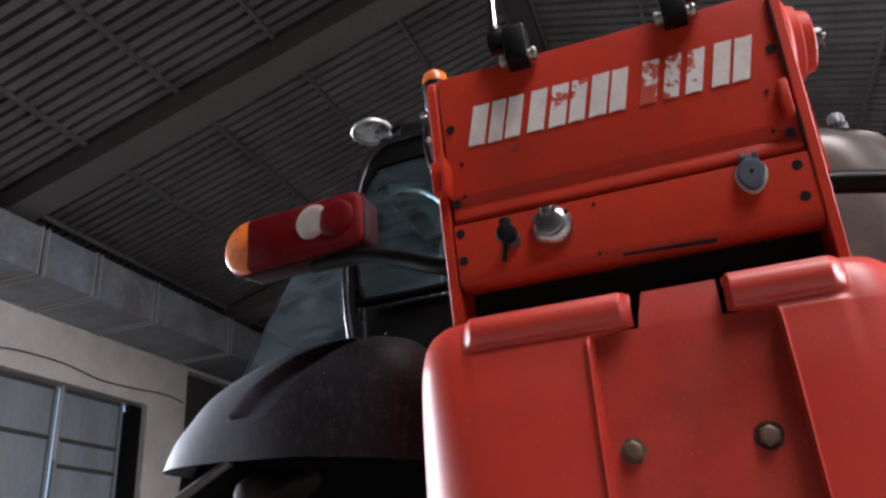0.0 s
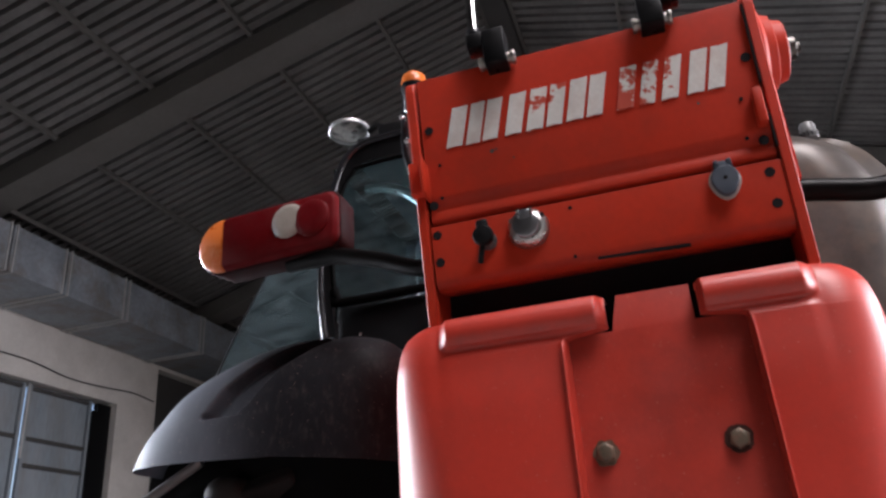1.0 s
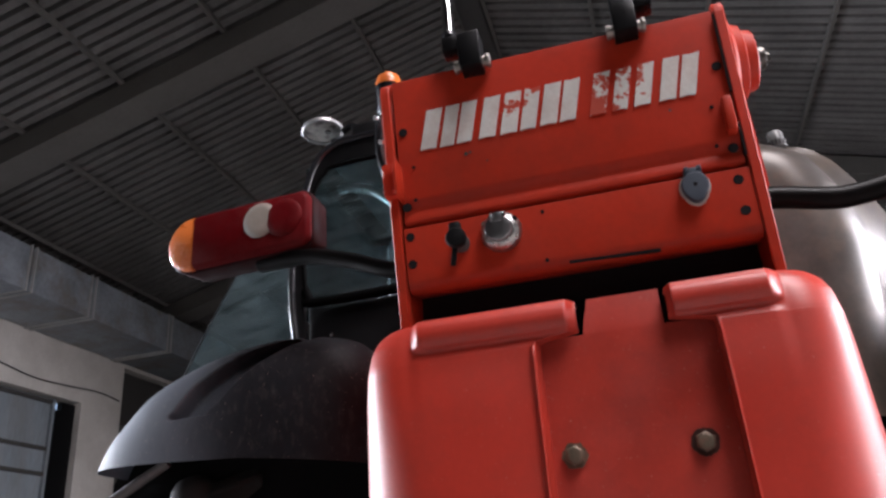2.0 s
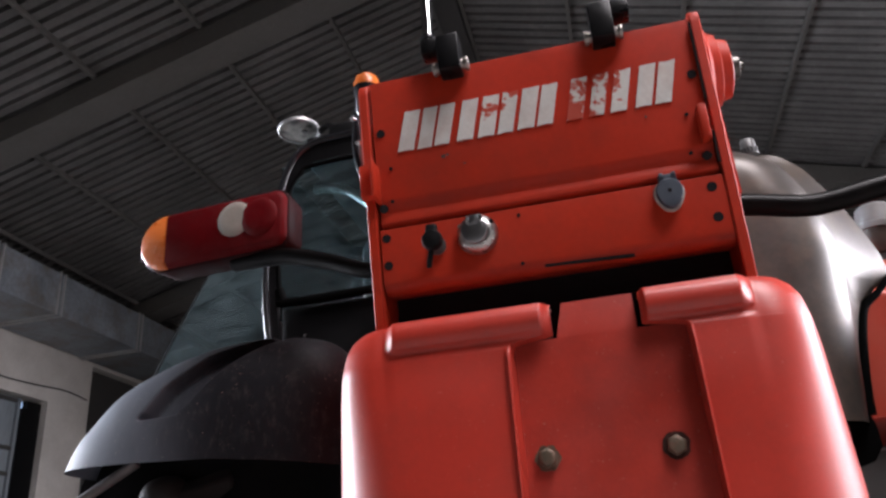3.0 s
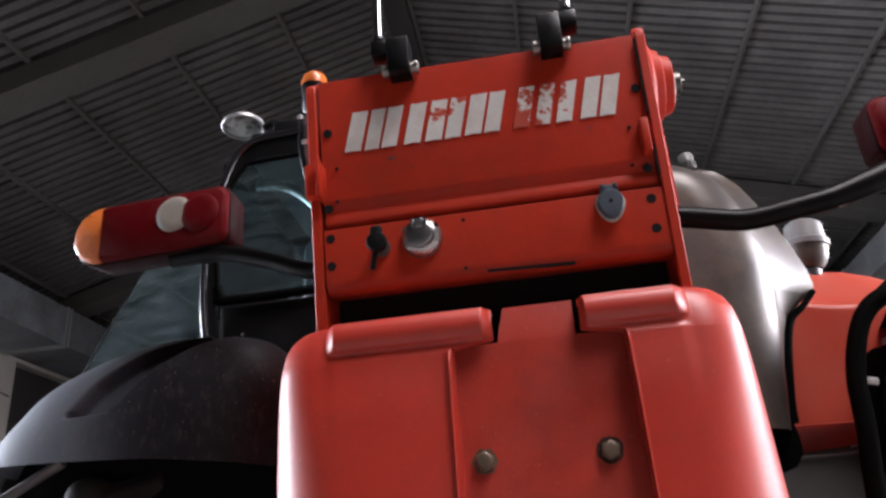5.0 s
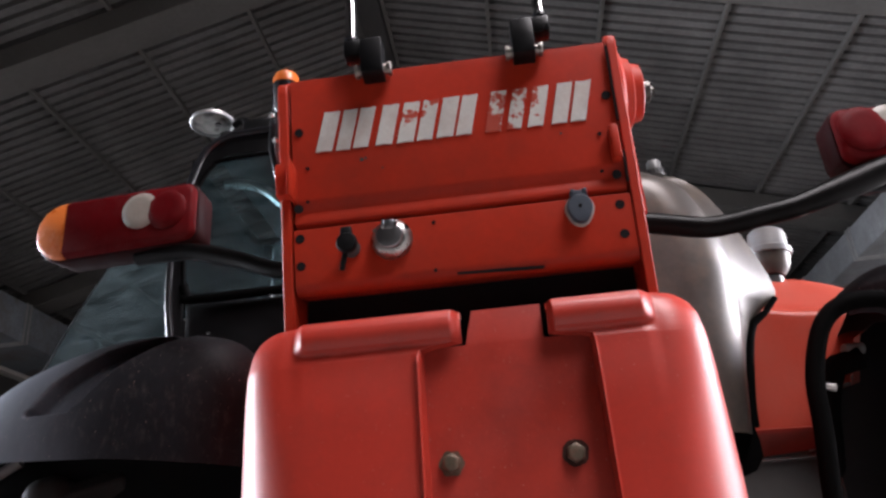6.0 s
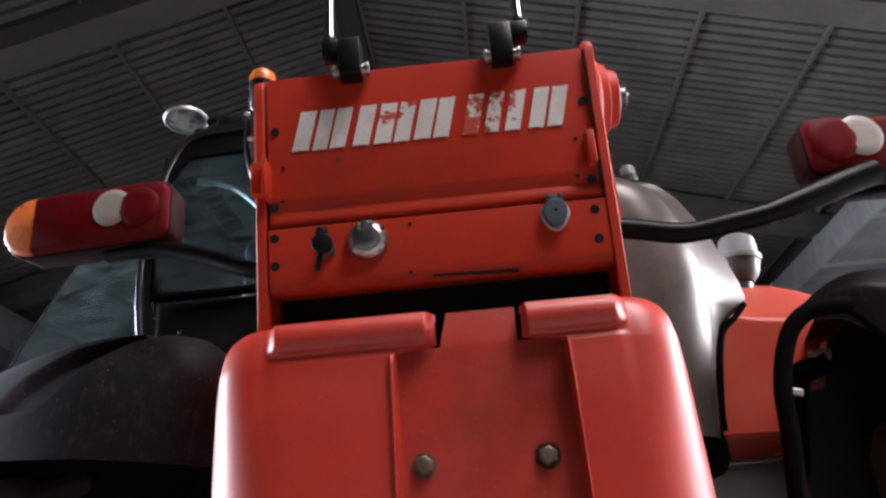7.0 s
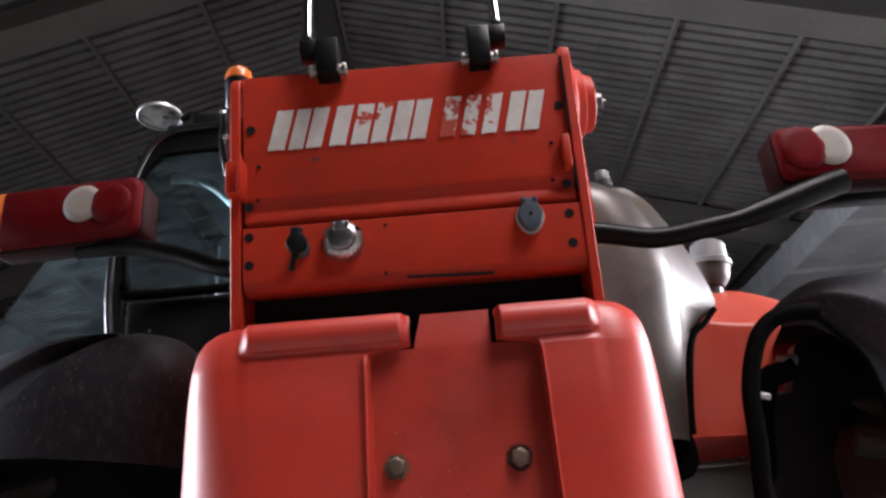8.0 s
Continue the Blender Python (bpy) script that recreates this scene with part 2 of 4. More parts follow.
LENS_WHITE = material("white_lens", (0.27, 0.245, 0.215), 0.45, spec=0.3, vary=0.15, scale=16, fine=200, bump=0.04)
WORK_LENS = material("patchy_work_lamp_glass", (0.19, 0.18, 0.165), 0.35, vary=0.6, scale=26, fine=120, bump=0.05, dirt=(0.03, 0.03, 0.03), dirt_amount=0.8, dirt_scale=20, dirt_range=(0.52, 0.60))
GREY_RIM = material("dull_bright_rim", (0.42, 0.42, 0.42), 0.42, 0.9, vary=0.15, scale=30, bump=0.03)
CEMENT_SHEET = material("grey_roof_sheet", (0.122, 0.116, 0.112), 0.8, vary=0.30, scale=1.3, fine=16, bump=0.1, dirt=(0.045, 0.043, 0.042), dirt_amount=0.6, dirt_scale=1.1)
CONCRETE = material("raw_concrete", (0.10, 0.094, 0.087), 0.85, vary=0.2, scale=1.2, fine=20, bump=0.25, dirt=(0.07, 0.064, 0.058), dirt_amount=0.6, dirt_scale=1.0)
PLASTER = material("dull_plaster", (0.56, 0.535, 0.50), 0.9, vary=0.12, scale=1.0, fine=25, bump=0.2, dirt=(0.30, 0.27, 0.24), dirt_amount=0.5, dirt_scale=0.8)
GALV = material("galvanised_duct", (0.25, 0.275, 0.305), 0.5, 0.35, vary=0.34, scale=2.2, fine=16, bump=0.12, dirt=(0.19, 0.155, 0.125), dirt_amount=0.8, dirt_scale=1.4, dirt_range=(0.46, 0.64))
DOOR_STEEL = material("painted_door_sheet", (0.185, 0.225, 0.26), 0.6, 0.0, vary=0.28, streak=(1, 1, 0.25), scale=1.6, fine=20, bump=0.1, dirt=(0.20, 0.17, 0.14), dirt_amount=0.5, dirt_scale=1.2)
DARK_STEEL = material("dark_steel_member", (0.038, 0.036, 0.034), 0.7, 0.0, vary=0.25, scale=2, fine=20, bump=0.1)
PURLIN = material("grey_purlin", (0.10, 0.094, 0.087), 0.75, 0.0, vary=0.2, scale=2, fine=20, bump=0.1)
FLOOR = material("worn_concrete_floor", (0.27, 0.257, 0.245), 0.75, vary=0.25, scale=0.7, fine=12, bump=0.2, dirt=(0.17, 0.16, 0.15), dirt_amount=0.6, dirt_scale=0.5)
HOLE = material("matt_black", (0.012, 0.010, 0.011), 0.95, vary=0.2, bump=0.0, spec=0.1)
CABLE = material("cable_sheath", (0.02, 0.02, 0.022), 0.6, vary=0.2, bump=0.05)


def glass_material():
    m = bpy.data.materials.new("tinted_glass")
    m.use_nodes = True
    b = m.node_tree.nodes["Principled BSDF"]
    b.inputs["Base Color"].default_value = (0.36, 0.52, 0.55, 1)
    b.inputs["Roughness"].default_value = 0.03
    b.inputs["Transmission Weight"].default_value = 1.0
    b.inputs["IOR"].default_value = 1.45
    return m


GLASS = glass_material()


def dusty_glass(lo, hi):
    """Tinted glass under a wiped, streaky layer of dust."""
    m = glass_material()
    m.name = "dusty_tinted_glass"
    nt = m.node_tree
    n, l = nt.nodes, nt.links
    tc, mp, nz, rg = n.new("ShaderNodeTexCoord"), n.new("ShaderNodeMapping"), n.new("ShaderNodeTexNoise"), n.new("ShaderNodeMapRange")
    mp.inputs["Scale"].default_value = (5.0, 5.0, 22.0)
    mp.inputs["Rotation"].default_value = (0.0, radians(24), 0.0)
    nz.inputs["Scale"].default_value, nz.inputs["Detail"].default_value = 1.6, 6.0
    rg.inputs["From Min"].default_value, rg.inputs["From Max"].default_value = 0.35, 0.75
    rg.inputs["To Min"].default_value, rg.inputs["To Max"].default_value = lo, hi
    df, mx = n.new("ShaderNodeBsdfDiffuse"), n.new("ShaderNodeMixShader")
    df.inputs["Color"].default_value = (0.16, 0.20, 0.21, 1)
    l.new(tc.outputs["Object"], mp.inputs["Vector"])
    l.new(mp.outputs["Vector"], nz.inputs["Vector"])
    l.new(nz.outputs["Fac"], rg.inputs["Value"])
    l.new(rg.outputs["Result"], mx.inputs["Fac"])
    l.new(n["Principled BSDF"].outputs["BSDF"], mx.inputs[1])
    l.new(df.outputs["BSDF"], mx.inputs[2])
    l.new(mx.outputs["Shader"], n["Material Output"].inputs["Surface"])
    return m


DUSTY_GLASS = dusty_glass(0.05, 0.26)
WINDOW_GLASS = dusty_glass(0.01, 0.12)

# ---- the shed ----
XR, ZR, SLOPE = -1.39, 7.91, 0.285      # ridge line and roof pitch, at the underside of the rafters
XW, XE, YS, YN = -9.4, 7.6, -9.0, 21.6   # inner faces of the walls
RAFT = 0.32                              # depth of a rafter
ZE_W, ZE_E = ZR - SLOPE * (XR - XW), ZR - SLOPE * (XE - XR)


def roof_z(x):
    return ZR - SLOPE * abs(x - XR)


def structure(name, bm, mat, label="", smooth=0):
    return tagged(part(name, bm, mat, None, smooth=smooth), label, "", "", "structure")


bm = bmesh.new()
box(bm, XW - 0.3, XE + 0.3, YS - 0.3, YN + 0.3, -0.2, 0.0)
structure("floor", bm, FLOOR, "worn grey concrete floor of a farm shed")

# corrugated roof sheets, ribs running up the slope, one mesh a side
def roof_side(x_eave, name):
    bm = bmesh.new()
    pitch, prof = 0.174, ((0.0, 0.0), (0.108, 0.0), (0.114, 0.105), (0.168, 0.105), (0.174, 0.0))
    xs = [XR, x_eave] if x_eave < XR else [XR, -0.90, 1.30, 1.72, 4.1, x_eave]
    nrow = len(xs) - 1
    grid = []
    y = YS
    while y < YN:
        for dy, dz in prof[:-1]:
            grid.append((y + dy, dz))
        y += pitch
    rows = []
    for i in range(nrow):
        a = [bm.verts.new((xs[i], yy, roof_z(xs[i]) + RAFT + 0.075 + dz)) for yy, dz in grid]
        b = [bm.verts.new((xs[i + 1], yy, roof_z(xs[i + 1]) + RAFT + 0.075 + dz)) for yy, dz in grid]
        for k in range(len(grid) - 1):
            if nrow == 5 and (i == 3 and -3.4 < grid[k][0] < 1.0 or i == 1 and -0.4 < grid[k][0] < 1.3):
                continue          # the rooflights' openings
            bm.faces.new((a[k], a[k + 1], b[k + 1], b[k]))
    return structure(name, bm, CEMENT_SHEET, "grey ribbed roof sheets on purlins")


roof_side(XW - 0.4, "ceiling_west")
roof_side(XE + 0.4, "ceiling_east")

# purlins, rafters and posts
bm = bmesh.new()
box(bm, XR - 0.165, XR + 0.165, YS, YN, ZR + RAFT - 0.14, ZR + RAFT + 0.07, 0.01)
structure("ridge_beam", bm, DARK_STEEL, "dark ridge beam under the roof")
PURLINS = [XR - 0.20, XR + 0.20] + [-2.88 - 1.45 * k for k in range(5)] + [0.24 + 1.46 * k for k in range(5)]
for i, x in enumerate(PURLINS):
    if not XW < x < XE:
        continue
    bm = bmesh.new()
    z = roof_z(x) + RAFT
    box(bm, x - 0.025, x + 0.025, YS, YN, z, z + 0.072, 0.004)
    structure("purlin", bm, PURLIN, "grey roof purlin under the ribbed sheets")
for y in (-3.72, 1.73, 7.175, 12.62, 18.07):
    bm = bmesh.new()
    for xe in (XW, XE):
        vs = [bm.verts.new((x, yy, roof_z(x) + zz)) for x in (XR, xe) for yy in (y - 0.225, y + 0.225) for zz in (0.0, RAFT)]
        for q in ((0, 1, 3, 2), (4, 6, 7, 5), (0, 4, 5, 1), (2, 3, 7, 6), (1, 5, 7, 3), (0, 2, 6, 4)):
            bm.faces.new([vs[k] for k in q])
    structure("rafter", bm, CONCRETE, "grey concrete rafter of the gabled roof")


def wall_x(name, x0, x1, openings, ztop, mat=PLASTER):
    """A side wall between x0 and x1 with openings (y0, y1, z0, z1)."""
    bm = bmesh.new()
    cuts = sorted(openings)
    y = YS
    for y0, y1, z0, z1 in cuts:
        box(bm, x0, x1, y, y0, 0, ztop)
        box(bm, x0, x1, y0, y1, z1, ztop)
        if z0 > 0:
            box(bm, x0, x1, y0, y1, 0, z0)
        y = y1
    box(bm, x0, x1, y, YN, 0, ztop)
    return structure(name, bm, mat, "dull plastered shed wall")


wall_x("wall_west", XW - 0.35, XW, [(1.8, 7.2, 0, 4.12), (7.25, 11.24, 0, 4.12), (12.3, 15.9, 0, 5.0)], ZE_W + RAFT + 0.2)
wall_x("wall_east", XE, XE + 0.35, [(1.4, 9.0, 0, 4.7)], ZE_E + RAFT + 0.2)
GABLE = [(XW - 0.35, 0), (XE + 0.35, 0), (XE + 0.35, ZE_E + RAFT + 0.2), (XR, ZR + RAFT + 0.3), (XW - 0.35, ZE_W + RAFT + 0.2)]
bm = bmesh.new()
prism(bm, GABLE, YN, YN + 0.3)
structure("wall_north", bm, CONCRETE, "dim end wall of the shed")
bm = bmesh.new()
prism(bm, GABLE, YS - 0.3, YS)
structure("wall_south", bm, CONCRETE, "dim end wall of the shed")


FLANGE = material("bright_galvanised_flange", (0.38, 0.38, 0.375), 0.45, 0.2, vary=0.2, scale=6, fine=30, bump=0.08, dirt=(0.4, 0.36, 0.32), dirt_amount=0.5, dirt_scale=4)


# galvanised air ducts along both eaves, in flanged lengths
def duct(x_near, x_wall, z0, z1, seams, name, skin, label):
    root = new(name)
    root.location = ((x_near + x_wall) / 2, 8.0, z0)
    tagged(root, label, "air duct")
    lo, hi = min(x_near, x_wall), max(x_near, x_wall)
    for a, b in zip(seams, seams[1:]):
        bm = bmesh.new()
        box(bm, lo, hi, a + 0.012, b - 0.012, z0, z1, 0.008)
        part("duct_length", bm, skin, root, smooth=0)
    for s in seams[1:-1]:
        for d in (-0.055, 0.055):
            bm = bmesh.new()
            box(bm, lo - 0.022, hi + 0.022, s + d - 0.014, s + d + 0.014, z0 - 0.022, z1 + 0.02, 0.004)
            part("flange", bm, FLANGE, root, "bright flange of the duct", smooth=0)
    return root


# paler than the west duct: daylight on the east duct put into its colour
LIT_DUCT = material("lightened_duct", (0.30, 0.31, 0.32), 0.6, 0.0, vary=0.25, scale=2, fine=18, bump=0.08, dirt=(0.17, 0.16, 0.15), dirt_amount=0.6, dirt_scale=1.8)
duct(-8.2, -9.36, 5.05, 5.73, [-8.5, -6.0, -3.6, -1.2, 1.2, 3.4, 5.4, 6.4, 7.42, 8.45, 9.77, 11.9, 14.2, 17.0], "air_duct", GALV, "dull galvanised sheet-metal air duct in flanged lengths")
duct(5.85, 7.56, 5.10, 5.62, [-8.5, -6.0, -3.6, -1.2, 1.2, 3.4, 5.4, 7.6, 8.75, 10.35, 12.3, 14.6, 17.0], "air_duct", LIT_DUCT, "wide air duct in flanged lengths, coloured paler to look lit")


# sheet-steel door leaves in the west openings: framed sheets with rails and posts
def leaf(y0, y1, z1, name, rails, mat=DOOR_STEEL):
    root = new(name)
    root.location = (XW - 0.14, (y0 + y1) / 2, 0)
    tagged(root, "closed grey sheet-steel shed door leaf with welded rails", "door", kind="structure")
    bm = bmesh.new()
    box(bm, XW - 0.155, XW - 0.145, y0 + 0.02, y1 - 0.02, 0.02, z1 - 0.03)
    part("door_sheet", bm, mat, root, smooth=0)
    for a, b in ((y0 + 0.01, y0 + 0.07), (y1 - 0.07, y1 - 0.01)):
        bm = bmesh.new()
        box(bm, XW - 0.145, XW - 0.09, a, b, 0.02, z1 - 0.03, 0.004)
        part("stile", bm, mat, root, smooth=0)
    for z in rails:
        bm = bmesh.new()
        box(bm, XW - 0.1445, XW - 0.10, y0 + 0.07, y1 - 0.07, z - 0.03, z + 0.03, 0.004)
        part("rail", bm, DARK_STEEL, root, smooth=0)
    return root


for a, b, rl in ((7.33, 9.30, (4.04, 3.27, 1.6)), (9.36, 10.75, (4.04, 3.27, 2.87, 1.6))):
    leaf(a, b, 4.12, "door_leaf", rl)
# dark leaf added to stand in for the dark opening past the pillar
leaf(12.3, 15.9, 5.0, "door_leaf", (4.0, 2.0), DARK_STEEL)
bm = bmesh.new()
box(bm, XW - 0.09, XW - 0.05, 9.31, 9.350, 2.95, 4.10, 0.005)
structure("door_post", bm, FLANGE, "bright steel post between the door leaves")
# black boxes stand in for the shaded gap beside the door leaf
bm = bmesh.new()
box(bm, XW - 0.20, XW - 0.10, 10.90, 11.22, 0.0, 4.08)
box(bm, XW - 0.20, XW - 0.10, 10.78, 10.90, 0.0, 3.93)
structure("recess_fill", bm, BLACK, "black boxes standing in for the dark recess beside the closed door leaf")
bm = bmesh.new()
tube(bm, [(XW + 0.02, y, 4.38 + 0.05 * math.sin(y * 2.3) - 0.012 * (y - 8)) for y in (3, 5, 6.5, 7.6, 8.4, 9.2, 10, 10.8, 11.6, 12.2)], 0.012, n=8, steps=6)
structure("wall_cable", bm, CABLE, "thin black cable sagging along the wall", smooth=60)

# unlit tube lamp under the roof
fx = new("tube_lamp")
fx.location = (-5.04, 3.9, 7.19)
tagged(fx, "unlit white fluorescent batten under the roof sheets", "ceiling lamp")
bm = bmesh.new()
box(bm, -5.11, -4.97, 3.15, 4.66, roof_z(-5.04) + RAFT - 0.045, roof_z(-5.04) + RAFT + 0.03, 0.006)
part("housing", bm, PLASTER, fx, smooth=0)
bm = bmesh.new()
rod(bm, (-5.04, 3.2, roof_z(-5.04) + RAFT - 0.06), (-5.04, 4.62, roof_z(-5.04) + RAFT - 0.06), 0.014, n=12)
part("tube", bm, WHITE, fx, "unlit white tube")

# ---- the telehandler, seen from behind ----
tele = new("telehandler")
tele.location = (XM, 2.9, 0)
tagged(tele, "red telescopic handler parked in a shed, seen from its rear", "telehandler")

TILT = 0.116     # the boom-end panel leans back to the viewer as it rises


def lean(p, y0=1.25, z0=1.20):
    """Leans what is built on the upright plane y = y0."""
    return V((p[0], p[1] - TILT * (p[2] - z0), p[2]))


# rear cover: two moulded halves with rolled lips, and a recessed plate between them
COVER_Y = 1.205
EDGE = ((0.40, 0.428), (0.84, 0.411), (0.95, 0.403), (1.05, 0.396), (1.10, 0.391), (1.13, 0.386), (1.15, 0.378), (1.165, 0.365), (1.172, 0.354))


def cover_half(s, inner, lip_in, lip_out, name):
    """s = -1 or 1; distances from the middle line."""
    # two ways up and over the top: with the rolled lip, and over the plain shoulder; (y, z) by arc
    lipp = [(0.0, 0.45), (-0.004, 0.70), (-0.004, 0.90), (-0.003, 1.075), (-0.001, 1.094), (0.004, 1.104), (0.0026, 1.1117), (-0.0051, 1.1175), (-0.011, 1.127), (-0.013, 1.138), (-0.0105, 1.1503), (-0.0034, 1.1602), (0.0057, 1.1656), (0.05, 1.168)]
    shou = [(0.0, 0.45), (-0.004, 0.70), (-0.004, 0.90), (0.0003, 1.075), (0.0022, 1.094), (0.0038, 1.104), (0.0054, 1.1117), (0.0070, 1.1185), (0.0100, 1.129), (0.0145, 1.141), (0.0210, 1.154), (0.0300, 1.165), (0.0430, 1.172), (0.085, 1.175)]
    def rounded(tab):
        return [(p.y, p.z) for p in spline([(0, y, z) for y, z in tab], 8)]

    lipp, shou = rounded(lipp), rounded(shou)
    knots = [i / (len(lipp) - 1) for i in range(len(lipp))]

    def prof(tab, v):
        return (float(np.interp(v, knots, [p[0] for p in tab])), float(np.interp(v, knots, [p[1] for p in tab])))

    nu, nv = 190, 104

    def fn(u, v):
        u = 0.4 * u + 0.6 * u * u      # closer rows near the inner edge
        # across: from the inner edge out, then round the corner and back along the flank
        flat_n = 0.5
        ya, za = prof(lipp, v)
        yb, zb = prof(shou, v)
        edge = lerp_table(EDGE, za)
        rad = 0.155 - 0.078 * smooth01(0.72, 1.14, za)
        if u < flat_n:
            t = u / flat_n
            low = inner + 0.014 * (za - 1.1) * -1.0
            inn = low + (lip_in - low) * smooth01(1.100, 1.112, za)
            x = inn + (edge - rad - inn) * t
            back = 0.0
        else:
            t = (u - flat_n) / (1 - flat_n)
            if t < 0.7:
                a = t / 0.7 * math.pi / 2
                x, back = edge - rad + rad * math.sin(a), rad * (1 - math.cos(a)) * 0.85
            else:
                x, back = edge, rad * 0.85 + (t - 0.7) / 0.3 * 0.30
        w = smooth01(lip_out - 0.012, lip_out + 0.014, x)
        y, z = ya + (yb - ya) * w, za + (zb - za) * w
        # crease beside the inner edge and a soft belly
        y += back - 0.005 * math.sin(math.pi * min(1.0, max(0.0, (x - 0.1) / 0.27))) * (1 - smooth01(1.0, 1.1, z))
        y -= 0.0080 * math.exp(-((u - 0.021) / 0.0095) ** 2) * (1 - smooth01(1.08, 1.10, za))     # beaded edge
        # inner edge turns back into the recess
        y += 0.034 * (1 - smooth01(0.0, 0.014, u)) * (1 - smooth01(1.095, 1.11, za))
        y += 0.02 * (1 - smooth01(0.0, 0.03, u)) * smooth01(1.10, 1.112, za)
        return V((XM + s * x, COVER_Y + y, z))

    bm = bmesh.new()
    sheet(bm, fn, nu, nv)
    return part(name, bm, RED_COVER, tele, "glossy red moulded cover half", smooth=60)


cover_half(-1, 0.077, 0.013, 0.287, "cover_half")
cover_half(1, 0.196, 0.130, 0.293, "cover_half")
bm = bmesh.new()
sheet(bm, lambda u, v: V((XM - 0.088 + 0.306 * u, COVER_Y + 0.026, 0.45 + 0.658 * v)), 6, 20, 0.006)
plate = part("centre_plate", bm, RED_PLATE, tele, "recessed red centre plate with two bolts")
bm = bmesh.new()


def tongue(u, v):
    """The plate's tongue, which runs up between the two lips and leans back."""
    z = 1.096 + 0.074 * v
    y = COVER_Y + 0.0275 + 0.007 * max(0.0, (z - 1.106) / 0.057) ** 1.4
    left = lerp_table(((1.096, -0.0705), (1.112, -0.0690), (1.133, -0.0650), (1.150, -0.0605), (1.172, -0.0560)), z)
    return V((left + (0.0600 - left) * u, y, z))


sheet(bm, tongue, 10, 24)
part("plate_tongue", bm, RED_PLATE, plate, smooth=60)

# side plates of the boom end
for s in (-1, 1):
    bm = bmesh.new()
    x0, x1 = (XM - 0.322, XM - 0.304) if s < 0 else (XM + 0.306, XM + 0.324)
    top = 0.0 if s < 0 else 0.016
    outline = [(1.242, 1.10), (1.240, 1.63 + top), (1.245, 1.648 + top), (1.260, 1.660 + top), (1.50, 1.72), (1.80, 1.60), (1.80, 1.10)]
    a = [bm.verts.new(lean((x0, y, z))) for y, z in outline]
    b = [bm.verts.new(lean((x1, y, z))) for y, z in outline]
    bm.faces.new(a), bm.faces.new(list(reversed(b)))
    for i in range(len(a)):
        j = (i + 1) % len(a)
        bm.faces.new((a[j], a[i], b[i], b[j]))
    bmesh.ops.bevel(bm, geom=list(bm.edges), offset=0.002, segments=1, affect="EDGES")
    part("side_plate", bm, RED, tele, "red steel side plate")

# upper panel with its folded foot, lower panel with a rolled lower edge
PW = 0.302


def panel_profile(tab, name, label, x0, x1):
    bm = bmesh.new()

    def fn(u, v):
        k = v * (len(tab) - 1)
        i = min(int(k), len(tab) - 2)
        y = tab[i][0] + (tab[i + 1][0] - tab[i][0]) * (k - i)
        z = tab[i][1] + (tab[i + 1][1] - tab[i][1]) * (k - i)
        return lean((x0 + (x1 - x0) * u, y, z))
    sheet(bm, fn, 6, len(tab) - 1, 0.004)
    return part(name, bm, RED, tele, label, smooth=30)


panel_profile([(1.280, 1.360), (1.262, 1.361), (1.253, 1.363), (1.2490, 1.367), (1.2488, 1.373), (1.2515, 1.381), (1.2545, 1.387), (1.2540, 1.393), (1.2500, 1.400), (1.2468, 1.406), (1.246, 1.412), (1.246, 1.64), (1.248, 1.655), (1.262, 1.66), (1.40, 1.675)], "upper_panel", "red steel panel with worn white lettering", XM - PW + 0.004, XM + 0.3022)
panel_profile([(1.330, 1.2500), (1.290, 1.2400), (1.2640, 1.2355), (1.2577, 1.2365), (1.2522, 1.2395), (1.2479, 1.2440), (1.2455, 1.2500), (1.245, 1.256), (1.245, 1.348), (1.246, 1.353), (1.252, 1.356)], "lower_panel", "red steel panel carrying the sockets", XM - PW + 0.002, XM + 0.3048)

def disc_on_panel(name, mx, z, r, depth, mat, parent=tele, label="", lift=0.0, n=20):
    """A short round thing square to the leaning panel."""
    c = lean((XM + mx, 1.245, z))
    nrm = V((0, -1, -TILT)).normalized()
    bm = bmesh.new()
    rod(bm, c + nrm * lift, c + nrm * (lift + depth), r, n=n)
    return part(name, bm, mat, parent, label)


# bolt holes and small holes of both panels
for mx, z in ((-0.284, 1.544), (0.291, 1.544), (-0.289, 1.393), (0.287, 1.389), (-0.289, 1.336), (-0.289, 1.2845), (0.284, 1.333), (0.284, 1.279)):
    disc_on_panel("bolt_hole", mx, z, 0.0085, 0.0018 if z > 1.36 else 0.0008, HOLE)
for mx, z in ((-0.045, 1.339), (-0.049, 1.251), (-0.27, 1.47), (0.268, 1.47), (-0.272, 1.405), (0.262, 1.398)):
    disc_on_panel("screw_hole", mx, z, 0.0035, 0.0018 if z > 1.36 else 0.0008, HOLE, n=10)

